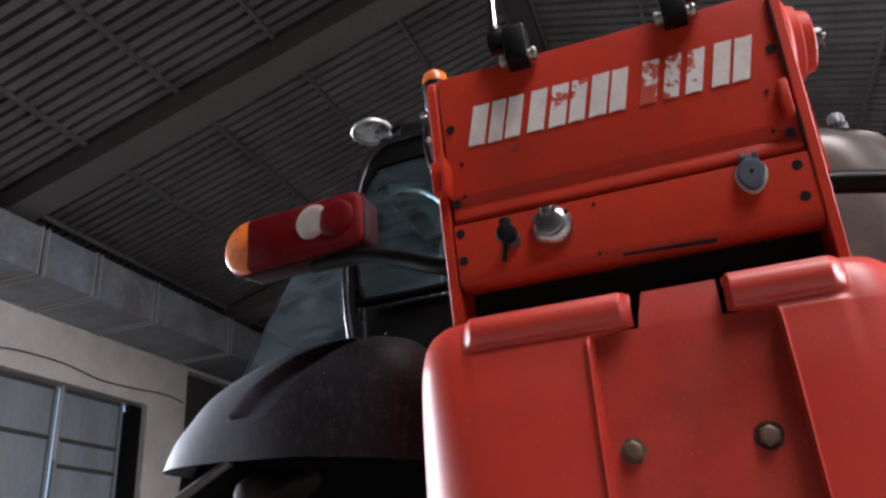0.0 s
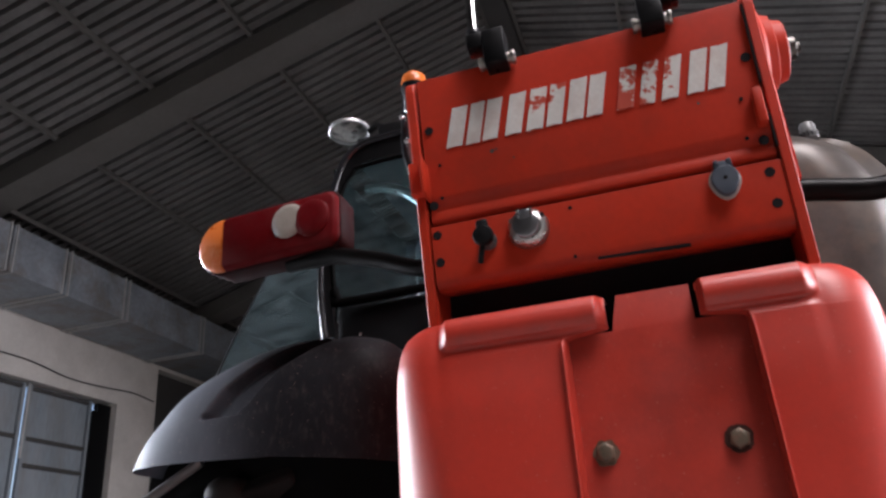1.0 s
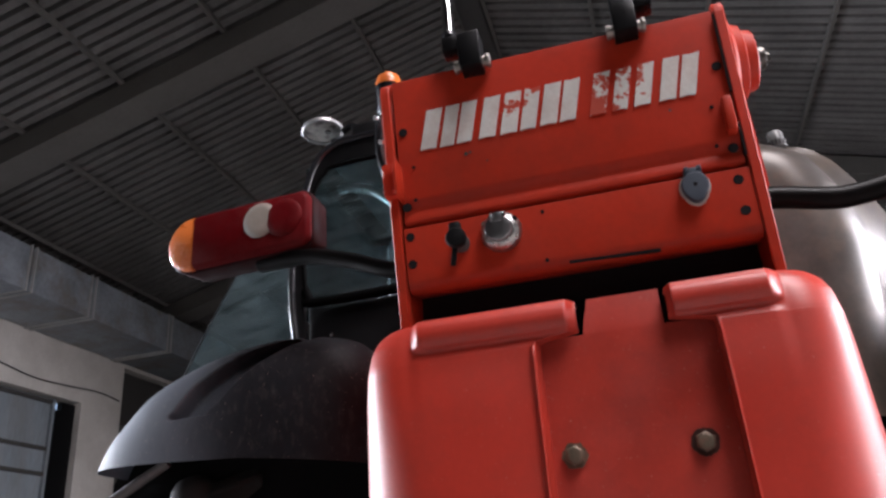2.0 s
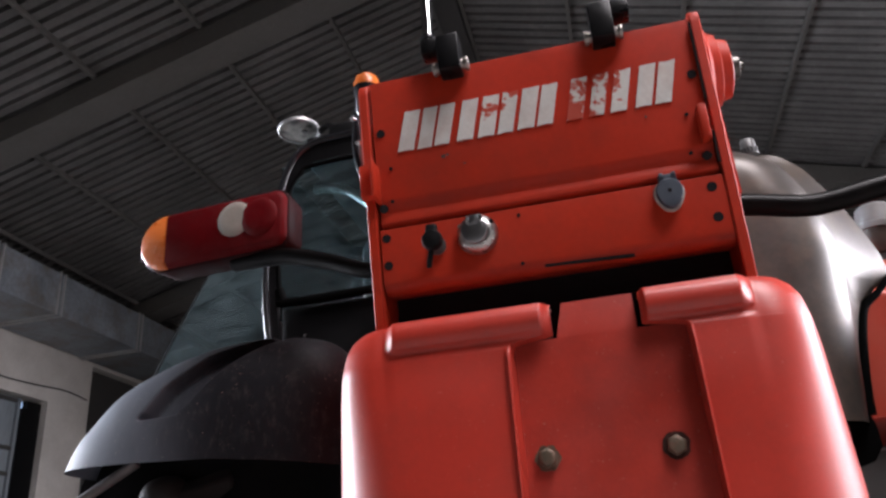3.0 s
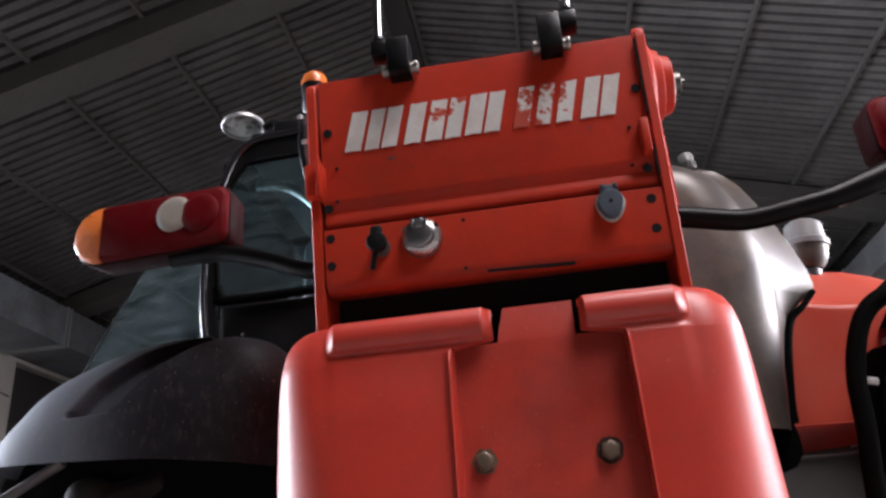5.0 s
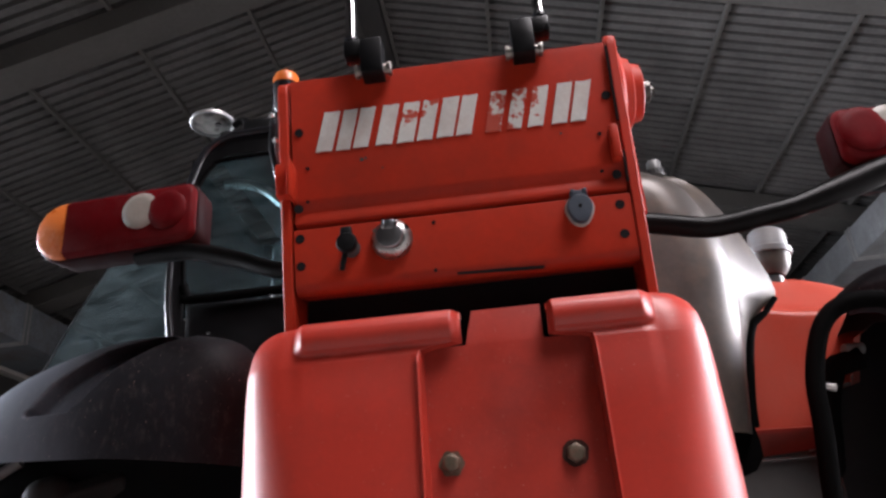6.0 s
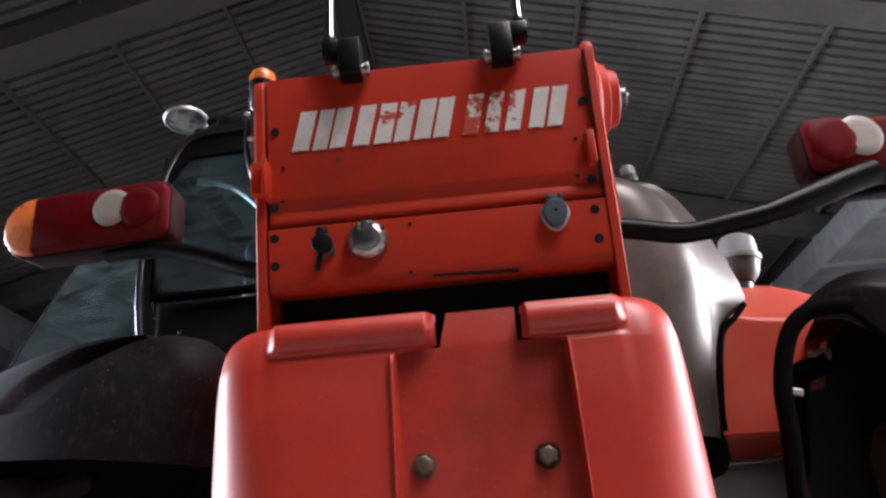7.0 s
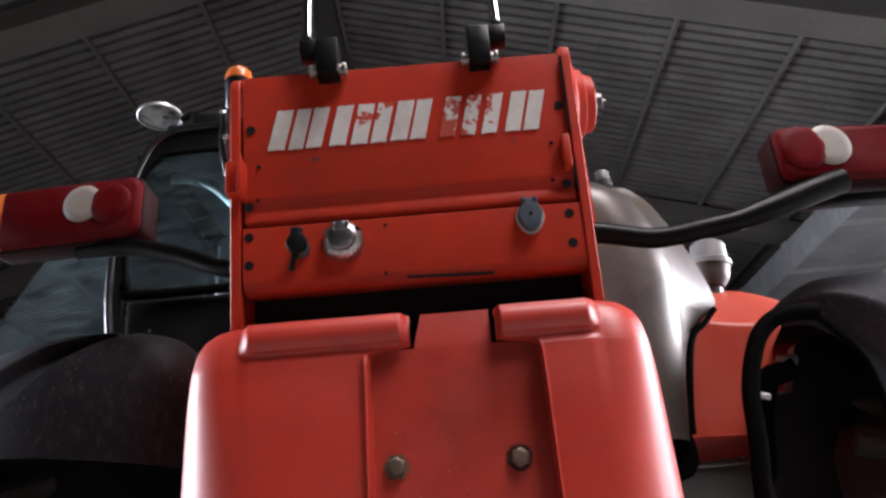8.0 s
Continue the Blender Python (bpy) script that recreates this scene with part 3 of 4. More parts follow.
# white worn bars where the maker's lettering stands, raised in the steel
for x0, w in ((-0.253, 0.030), (-0.215, 0.026), (-0.183, 0.028), (-0.140, 0.030), (-0.100, 0.030), (-0.063, 0.028), (-0.026, 0.030), (0.010, 0.028), (0.064, 0.028), (0.104, 0.026), (0.142, 0.028), (0.186, 0.028), (0.220, 0.028)):
    bm = bmesh.new()
    z0, z1, sh = 1.499 + 0.0015 * random.random(), 1.579, 0.020
    r1, r2 = 0.002 * random.random(), 0.002 * random.random()
    prism(bm, [(XM + x0, z0), (XM + x0 + w * 0.5, z0 + r1), (XM + x0 + w, z0), (XM + x0 + w + sh, z1), (XM + x0 + sh + w * 0.4, z1 - r2), (XM + x0 + sh, z1)], 1.2430, 1.2468, lambda p: lean(p))
    part("decal_bar", bm, WHITE_PEELED if x0 in (-0.100, -0.063, 0.064, 0.104, 0.142) else WHITE, tele, "worn white painted bar", smooth=0)

# tabs that hook the upper panel to the side plates
for x0, x1 in ((-0.326, -0.292), (0.283, 0.299)):
    bm = bmesh.new()
    box(bm, XM + x0, XM + x1, 1.222, 1.262, 1.412, 1.475, 0.004)
    if x0 < 0:
        box(bm, XM - 0.300, XM - 0.293, 1.204, 1.262, 1.403, 1.477, 0.002)
    for v in bm.verts:
        v.co = lean(v.co)
    part("panel_tab", bm, RED, tele, "small folded red tab")
# slot and dark seam of the lower panel
bm = bmesh.new()
prism(bm, [(XM - 0.012, 1.2445), (XM + 0.140, 1.2395), (XM + 0.140, 1.2365), (XM - 0.012, 1.2405)], 1.2470, 1.2560, lambda p: lean(p))
part("slot", bm, HOLE, tele, "narrow dark slot", smooth=0)
# black box added behind the panels; matt black stands for the gap's shade
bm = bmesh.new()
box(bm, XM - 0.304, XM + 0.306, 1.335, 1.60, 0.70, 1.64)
part("gap_backing", bm, HOLE, tele, "black box behind the panels, for the shade of the gaps", smooth=0)
bm = bmesh.new()
prism(bm, [(XM + 0.3022, 1.49), (XM + 0.3055, 1.49), (XM + 0.3055, 1.64), (XM + 0.3022, 1.64)], 1.236, 1.2425, lambda p: lean(p))
part("seam", bm, HOLE, tele, "dark seam beside the side plate", smooth=0)
bm = bmesh.new()
prism(bm, [(XM + 0.3022, 1.372), (XM + 0.3055, 1.372), (XM + 0.3055, 1.43), (XM + 0.3022, 1.43)], 1.236, 1.2425, lambda p: lean(p))
part("seam", bm, HOLE, tele, "dark seam beside the side plate", smooth=0)

NP = V((0, -1, -TILT)).normalized()
UPP = V((0, -TILT, 1)).normalized()
RT = V((1, 0, 0))


def on_panel(mx, z, out=0.0):
    return lean((XM + mx, 1.245, z)) + NP * out


# seven-pin trailer socket of cast aluminium with a sprung lid
c = on_panel(-0.1215, 1.315)
bm = bmesh.new()
lathe(bm, c, NP, [(0.0, 0.0368), (0.003, 0.0374), (0.0065, 0.0368), (0.0115, 0.0338), (0.0185, 0.0272), (0.0200, 0.0250), (0.0205, 0.0235)], 36)
sock = part("trailer_socket", bm, ALU, tele, "cast aluminium trailer socket")
bm = bmesh.new()
lathe(bm, c + NP * 0.0200 + UPP * 0.002 - RT * 0.0015, NP, [(0.0, 0.0235), (0.002, 0.0242), (0.0065, 0.0242), (0.0080, 0.0234), (0.0088, 0.0215), (0.0090, 0.0001)], 36)
part("lid", bm, LID, sock, "dull flat lid")
m = Matrix.Translation(c + NP * 0.021 + UPP * 0.0235) @ Matrix((RT, NP, UPP)).transposed().to_4x4()
bm = bmesh.new()
box(bm, -0.0090, 0.0090, -0.012, 0.009, -0.012, 0.006, 0.003, m)
part("lid_hinge", bm, LID, sock, "dull cast hinge block")
for dx in (-0.0115, 0.0115):
    bm = bmesh.new()
    box(bm, dx - 0.0022, dx + 0.0022, -0.010, 0.011, -0.010, 0.005, 0.0015, m)
    part("hinge_prong", bm, CHROME, sock, "chrome lid hinge prong")
bm = bmesh.new()
rod(bm, m @ V((-0.0145, 0.002, 0.001)), m @ V((0.0145, 0.002, 0.001)), 0.0042, n=12)
part("hinge_pin", bm, CHROME, sock)
for a in (32, 150):
    bm = bmesh.new()
    p = c + RT * (0.0325 * math.cos(radians(a))) + UPP * (0.0325 * math.sin(radians(a)))
    rod(bm, p + NP * 0.006, p + NP * (0.0158 if a == 32 else 0.0145), 0.0046, n=8)
    part("screw", bm, HOLE if a == 32 else STEEL, sock, "small screw head")

# black key switch with its lever and cap
c = on_panel(-0.196, 1.306)
bm = bmesh.new()
lathe(bm, c, NP, [(0.0, 0.016), (0.004, 0.017), (0.008, 0.015), (0.012, 0.011), (0.030, 0.0105)], 20)
sw = part("key_switch", bm, BLACK_PLASTIC, tele, "black battery switch with a lever key")
bm = bmesh.new()
lathe(bm, c + NP * 0.030, NP, [(0.0, 0.013), (0.003, 0.018), (0.014, 0.019), (0.021, 0.016), (0.024, 0.0001)], 20)
part("knob", bm, BLACK, sw)
bm = bmesh.new()
m = Matrix.Translation(c + NP * 0.040) @ Matrix((RT, NP, UPP)).transposed().to_4x4()
box(bm, -0.011, 0.011, -0.006, 0.008, 0.0, 0.030, 0.006, m)
box(bm, -0.005, 0.005, -0.003, 0.004, -0.050, 0.0, 0.003, m @ pose(0, 0, 0, 0, 12, 0))
part("lever", bm, BLACK, sw)

# blue-grey plastic socket: a shield-shaped lid under a squared hinge
c = on_panel(0.2135, 1.3325)


def shield(k, grow):
    a = 2 * math.pi * k / 36
    r = 0.0228 + grow + 0.0075 * max(0.0, -math.sin(a)) ** 5
    return (r * math.cos(a), r * math.sin(a))


def shield_body(name, layers, mat, parent, label=""):
    bm = bmesh.new()
    rings = [[bm.verts.new(c + NP * h + RT * shield(k, g)[0] + UPP * shield(k, g)[1]) for k in range(36)] for h, g in layers]
    for a, b in zip(rings, rings[1:]):
        for k in range(36):
            bm.faces.new((a[k], a[(k + 1) % 36], b[(k + 1) % 36], b[k]))
    bm.faces.new(rings[-1])
    return part(name, bm, mat, parent, label)


s2 = shield_body("power_socket", [(0.0, 0.0), (0.012, 0.0)], BLUE_CAP, tele, "blue-grey plastic socket with a closed pointed lid")
shield_body("flange", [(0.0, 0.0030), (0.004, 0.0030), (0.0055, 0.0012)], SOCKET_RIM, s2, "pale worn flange")
shield_body("lid", [(0.0122, -0.0004), (0.0165, -0.0004), (0.0185, -0.0022), (0.0190, -0.0060)], BLUE_CAP, s2)
bm = bmesh.new()
m = Matrix.Translation(c + UPP * 0.0225) @ Matrix((RT, NP, UPP)).transposed().to_4x4()
box(bm, -0.0150, 0.0150, 0.001, 0.0165, -0.008, 0.0085, 0.002, m)
part("hinge", bm, BLUE_CAP, s2)
for dx in (-0.0105, 0.0105):
    bm = bmesh.new()
    box(bm, dx - 0.0036, dx + 0.0036, 0.004, 0.0185, 0.002, 0.0105, 0.0015, m)
    part("hinge_ear", bm, BLUE_CAP, s2)
bm = bmesh.new()
rod(bm, c + NP * 0.0188, c + NP * 0.0200, 0.0034, n=12)
part("lid_mark", bm, HOLE, s2)


# bolts of the centre plate
def hex_bolt(p, axis, r, h, mat, washer=0.0, wmat=None):
    bm = bmesh.new()
    a = V(axis).normalized()
    lathe(bm, p, a, [(0.0, r), (h * 0.6, r), (h * 0.85, r * 0.92), (h * 0.97, r * 0.74), (h, r * 0.45)], 6, turn=0.4)
    ob = part("bolt", bm, mat, tele, "worn hexagon bolt head", smooth=45)
    if washer:
        bm = bmesh.new()
        q = [(washer * (1.0 + 0.07 * math.cos(6 * t) * (wmat is mat) + 0.14 * random.random()), t) for t in [2 * math.pi * k / 36 for k in range(36)]]
        prism(bm, [(p[0] + r * math.cos(t), p[2] + r * math.sin(t)) for r, t in q], p[1] - 0.0006, p[1] + 0.004)
        part("washer", bm, wmat, ob, "washer ringed by chipped paint", smooth=0)


hex_bolt((XM - 0.0462, COVER_Y + 0.024, 0.919), (0, -1, 0), 0.0155, 0.013, BOLT, 0.0185, BOLT)
hex_bolt((XM + 0.1478, COVER_Y + 0.024, 0.918), (0, -1, 0), 0.0155, 0.013, BOLT, 0.0192, STAIN)

# black rod clamps on the top of the panel, with bright rods
for mx, s, z0 in ((-0.133, -1, 1.640), (0.152, 1, 1.640)):
    root = V((XM + mx, 1.176, z0))
    bm = bmesh.new()
    box(bm, root.x - 0.021, root.x + 0.021, root.y - 0.020, root.y + 0.024, z0 - 0.011, z0 + 0.066, 0.003)
    cl = part("rod_clamp", bm, BLACK_CLAMP, tele, "black steel rod clamp")
    bm = bmesh.new()
    box(bm, root.x + s * 0.036 - 0.0165, root.x + s * 0.036 + 0.0165, root.y - 0.016, root.y + 0.020, z0 + 0.034, z0 + 0.068, 0.003)
    part("clamp_block", bm, BLACK_CLAMP, cl)
    bm = bmesh.new()
    rod(bm, (root.x - 0.031, root.y + 0.002, z0 + 0.005), (root.x + 0.033, root.y + 0.002, z0 + 0.005), 0.0105, n=18, bevel=0.003)
    part("pivot_pin", bm, STEEL, cl, "bright pivot pin")
    for dx in (-0.030, 0.031):
        bm = bmesh.new()
        rod(bm, (root.x + dx - 0.004, root.y + 0.002, z0 + 0.005), (root.x + dx + 0.004, root.y + 0.002, z0 + 0.005), 0.0135, n=18, bevel=0.002)
        part("pin_washer", bm, STEEL, cl, "bare steel washer")
    bm = bmesh.new()
    rod(bm, (root.x + s * 0.039, root.y, z0 + 0.06), (root.x + s * 0.039, root.y + 0.020, z0 + 0.50), 0.0115, n=28)
    part("rod", bm, POLISHED, cl, "polished steel rod")
    bm = bmesh.new()
    rod(bm, (root.x + s * 0.039, root.y, z0 + 0.070), (root.x + s * 0.039, root.y + 0.001, z0 + 0.083), 0.0145, n=24, bevel=0.002)
    part("rod_collar", bm, BLACK_GLOSS, cl)

# boom pivot boss on the outside of the right plate
pc = V((XM + 0.324, 1.30, 1.603))
bm = bmesh.new()
lathe(bm, pc, (1, 0, 0), [(0.0, 0.088), (0.006, 0.088), (0.010, 0.083), (0.013, 0.074), (0.028, 0.068), (0.031, 0.060), (0.044, 0.056), (0.048, 0.055), (0.050, 0.052), (0.050, 0.042), (0.047, 0.040)], 40)
boss = part("pivot_boss", bm, RED, tele, "red pivot boss with a greased pin")
bm = bmesh.new()
lathe(bm, pc + V((0.048, 0, 0)), (1, 0, 0), [(0.0, 0.034), (0.006, 0.034), (0.008, 0.030), (0.008, 0.023), (0.020, 0.022), (0.023, 0.014), (0.023, 0.009), (0.029, 0.009)], 12)
part("pin", bm, GREASY, boss, "bare steel pin end")
bm = bmesh.new()
prof = [(1.27, 1.64), (1.30, 1.690), (1.36, 1.695), (1.44, 1.64), (1.50, 1.45), (1.50, 1.33), (1.265, 1.33), (1.262, 1.45)]
a = [bm.verts.new((XM + 0.324, y, z)) for y, z in prof]
b = [bm.verts.new((XM + 0.336, y, z)) for y, z in prof]
bm.faces.new(a), bm.faces.new(list(reversed(b)))
for i in range(len(a)):
    j = (i + 1) % len(a)
    bm.faces.new((a[j], a[i], b[i], b[j]))
part("doubler_plate", bm, RED, tele, "welded red doubler plate")

# amber beacon on its black stalk
bc = V((-0.431, 1.40, 1.800))
bm = bmesh.new()
tube(bm, [(XM - 0.318, 1.42, 1.50), (-0.43, 1.41, 1.53), (-0.455, 1.40, 1.62), (-0.456, 1.40, 1.70), (-0.450, 1.40, 1.775)], 0.011, n=12)
bcn = part("beacon", bm, BLACK_GLOSS, tele, "small amber beacon on a black stalk")
bm = bmesh.new()
lathe(bm, bc + V((-0.006, 0, -0.075)), (0.08, 0, 1), [(0.0, 0.016), (0.008, 0.022), (0.050, 0.025), (0.058, 0.029), (0.074, 0.030)], 24)
part("base", bm, BLACK_GLOSS, bcn)
bm = bmesh.new()
lathe(bm, bc, (0.05, 0, 1), [(0.0, 0.030), (0.012, 0.030), (0.026, 0.026), (0.036, 0.016), (0.041, 0.0001)], 28)
part("dome", bm, LENS_AMBER, bcn, "amber dome")
for dx, dz in ((-0.022, -0.085), (0.004, -0.080), (-0.012, -0.150)):
    bm = bmesh.new()
    rod(bm, bc + V((dx, -0.018, dz)), bc + V((dx - 0.003, -0.034, dz - 0.010)), 0.006, n=10, bevel=0.002)
    part("clip", bm, CHROME, bcn, "bright wire clip")
bm = bmesh.new()
lathe(bm, (XM - 0.345, 1.34, 1.745), (0.0, -1, 0.2), [(-0.02, 0.015), (0.0, 0.016), (0.006, 0.013), (0.008, 0.0001)], 18)
part("plate_pin", bm, RED, tele, "pale worn pin end")


# rear lamp clusters on bent arms
def lamp(x_in, x_out, z0, z1, y0, yaw, white, brake, name="rear_lamp"):
    s = 1 if x_out > x_in else -1
    L = abs(x_out - x_in)
    zc, h = (z0 + z1) / 2, (z1 - z0) / 2
    m = Matrix.Translation((x_in, y0, zc)) @ pose(0, 0, 0, 0, 0, yaw) @ Matrix.Diagonal((s, 1, 1, 1))

    def outline(l0, l1, hh, r_out, r_in, n=8):
        pts = []
        for cx, cz, a0, r in ((l1 - r_out, hh - r_out, 90, r_out), (l1 - r_out, -hh + r_out, 0, r_out), (l0 + r_in, -hh + r_in, -90, r_in), (l0 + r_in, hh - r_in, 180, r_in)):
            for k in range(n + 1):
                a = radians(a0 - 90 * k / n)
                pts.append((cx + r * math.cos(a), cz + r * math.sin(a)))
        return pts

    def solid(layers, mat, nm, parent, label=""):
        bm = bmesh.new()
        rings = [[bm.verts.new(m @ V((x, y, z))) for x, z in pts] for y, pts in layers]
        for a, b in zip(rings, rings[1:]):
            for k in range(len(a)):
                bm.faces.new((a[k], a[(k + 1) % len(a)], b[(k + 1) % len(a)], b[k]))
        bm.faces.new(rings[0]), bm.faces.new(rings[-1])
        return part(nm, bm, mat, parent, label, smooth=50)

    ro = h * 0.95
    house = solid([(0.10, outline(0.02, L - 0.03, h * 0.8, ro * 0.7, 0.02)), (0.085, outline(0.004, L - 0.008, h, ro, 0.03)), (0.016, outline(0.0, L, h + 0.004, ro, 0.03)), (0.012, outline(0.003, L - 0.003, h, ro, 0.03))], LAMP_SHELL, name, tele, "red, white and amber lens cluster in a dark housing")
    cut = L * 0.80
    red = outline(0.004, cut, h - 0.003, 0.004, 0.028)
    red2 = outline(0.014, cut, h - 0.012, 0.004, 0.022)
    solid([(0.013, red), (0.002, red), (-0.008, red2)], LENS_RED, "red_lens", house, "dusty dark red lens")
    am = outline(cut + 0.001, L - 0.003, h - 0.003, ro * 0.97, 0.004)
    am2 = outline(cut + 0.001, L - 0.018, h - 0.012, ro * 0.85, 0.004)
    solid([(0.013, am), (0.002, am), (-0.008, am2)], LENS_AMBER, "amber_lens", house, "amber indicator lens")
    for (cx, cz, r), mat, nm, d in ((white, LENS_WHITE, "white_lens", -0.0115), (brake, LENS_RED, "round_lens", -0.0135)):
        bm = bmesh.new()
        p = m @ V((cx, -0.004, cz))
        lathe(bm, p, m.to_3x3() @ V((0, -1, 0)), [(0.0, r), (-d * 0.5, r), (-d * 0.8, r * 0.92), (-d, r * 0.6), (-d - 0.001, 0.0001)], 32)
        part(nm, bm, mat, house, "milky white reversing lens" if mat is LENS_WHITE else "round red brake lens")
    return house


lamp(-0.683, -1.098, 1.512, 1.662, 1.53, -5, (0.137, 0.014, 0.0460), (0.069, 0.006, 0.0490))
lamp(0.764, 1.185, 1.509, 1.650, 1.53, 5, (0.124, 0.014, 0.0520), (0.060, 0.008, 0.0560))
bm = bmesh.new()
tube(bm, [(XM - 0.30, 1.47, 1.385), (-0.47, 1.50, 1.395), (-0.575, 1.525, 1.444), (-0.683, 1.545, 1.484), (-0.765, 1.565, 1.497), (-0.84, 1.585, 1.504)], 0.019, n=16)
arm = part("lamp_arm", bm, ARM, tele, "bent black lamp arm")
bm = bmesh.new()
box(bm, -0.84, -0.72, 1.565, 1.62, 1.498, 1.522, 0.006)
part("lamp_bracket", bm, BLACK, arm)
bm = bmesh.new()
tube(bm, [(XM + 0.30, 1.515, 1.424), (0.331, 1.52, 1.417), (0.435, 1.52, 1.395), (0.494, 1.52, 1.396), (0.556, 1.52, 1.406), (0.632, 1.523, 1.419), (0.700, 1.528, 1.440), (0.770, 1.535, 1.464), (0.840, 1.542, 1.489), (0.90, 1.55, 1.508)], lambda t: 0.0228 + 0.007 * smooth01(0.45, 0.85, t), n=18)
arm = part("lamp_arm", bm, ARM, tele, "bent black lamp arm")
bm = bmesh.new()
box(bm, 0.78, 1.08, 1.58, 1.62, 1.470, 1.492, 0.006)
part("lamp_bracket", bm, BLACK, arm)
bm = bmesh.new()
tube(bm, [(0.640, 1.521, 1.397), (0.700, 1.525, 1.416), (0.765, 1.531, 1.437), (0.84, 1.540, 1.463), (0.885, 1.545, 1.477)], 0.0022, n=6)
part("worn_edge", bm, STEEL, arm, "bare worn lower edge of the arm")


# mudguards: black plastic shells with a rounded rear face and a scooped recess
def mudguard(s, outline, opening=None):
    """outline: (distance from the middle line, height) from the outer tip over the top to the inner side."""
    line = spline([(x, 0, z) for x, z in outline], 8)
    cx, zb, y0 = 0.80, outline[0][1] - (0.025 if s < 0 else 0.0), 1.545
    inner = ((1.140, 0.892), (1.151, 0.888), (1.165, 0.868), (1.207, 0.832), (1.230, 0.810), (1.258, 0.772), (1.295, 0.716), (1.320, 0.664))
    outer = ((1.140, 0.999), (1.154, 0.996), (1.164, 0.984), (1.218, 0.944), (1.230, 0.930), (1.273, 0.868), (1.287, 0.849), (1.305, 0.794), (1.316, 0.763), (1.330, 0.714))

    def fn(u, v):
        k = u * (len(line) - 1)
        i = min(int(k), len(line) - 2)
        p = line[i].lerp(line[i + 1], k - i)
        if v < 0.72:
            q = math.sin(v / 0.72 * math.pi / 2)
            x, z = cx + (p.x - cx) * q, zb + (p.z - zb) * q
            y = y0 + 0.17 * (1 - math.sqrt(max(0.0, 1 - q ** 3.2)))
        else:
            t = (v - 0.72) / 0.28
            x, z, y = p.x, p.z - 0.02 * t * t, y0 + 0.17 + (0.75 if s < 0 else 0.16 + 0.59 * smooth01(0.88, 1.10, p.x)) * t
        scoop = smooth01(1.143, 1.149, z) * smooth01(lerp_table(inner, z) - 0.002, lerp_table(inner, z) + 0.006, x) * (1 - smooth01(lerp_table(outer, z) - 0.012, lerp_table(outer, z) + 0.002, x))
        y += 0.046 * scoop * (s < 0)
        if s > 0:      # the band round the wheel arch turns under
            y += 0.075 * (1 - smooth01(0.0, 0.095, math.hypot(XM + x - 0.755, z - 1.03) - 0.165))
        return V((XM + s * x, y, z - 0.012 * scoop * (s < 0)))

    bm = bmesh.new()
    sheet(bm, fn, 280, 240)
    if opening:
        def under(p):
            return p.x < 0.892 and (p.z < lerp_table(opening, p.x) or p.x < 0.665 or (p.x < 0.74 and p.y > 1.60)) and p.y < 2.6
        bmesh.ops.delete(bm, geom=[f for f in bm.faces if under(f.calc_center_median())], context="FACES")
        for vtx in bm.verts:
            if vtx.is_boundary and vtx.co.y < 1.9 and 0.60 < vtx.co.x < 0.85 and abs(vtx.co.z - lerp_table(opening, vtx.co.x)) < 0.02:
                vtx.co.z = lerp_table(opening, vtx.co.x)
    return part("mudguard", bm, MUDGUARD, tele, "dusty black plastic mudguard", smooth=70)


L_OUT = ((1.188, 1.045), (1.165, 1.095), (1.130, 1.140), (1.038, 1.222), (0.881, 1.283), (0.728, 1.306), (0.582, 1.292), (0.507, 1.252), (0.46, 1.15), (0.45, 0.985))
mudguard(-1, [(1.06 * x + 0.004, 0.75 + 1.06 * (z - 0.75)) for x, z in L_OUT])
ARCH = ((0.60, 1.190), (0.675, 1.203), (0.718, 1.212), (0.759, 1.213), (0.792, 1.205), (0.825, 1.181), (0.86, 1.143), (0.880, 1.102), (0.890, 1.03), (0.892, 0.95))
R_OUT = ((1.22, 0.96), (1.21, 1.06), (1.17, 1.17), (1.10, 1.26), (1.02, 1.298), (0.94, 1.300), (0.859, 1.294), (0.80, 1.268), (0.759, 1.237), (0.722, 1.208))
mudguard(1, [(1.06 * x - 0.004, 0.75 + 1.06 * (z - 0.75)) for x, z in R_OUT], ARCH)


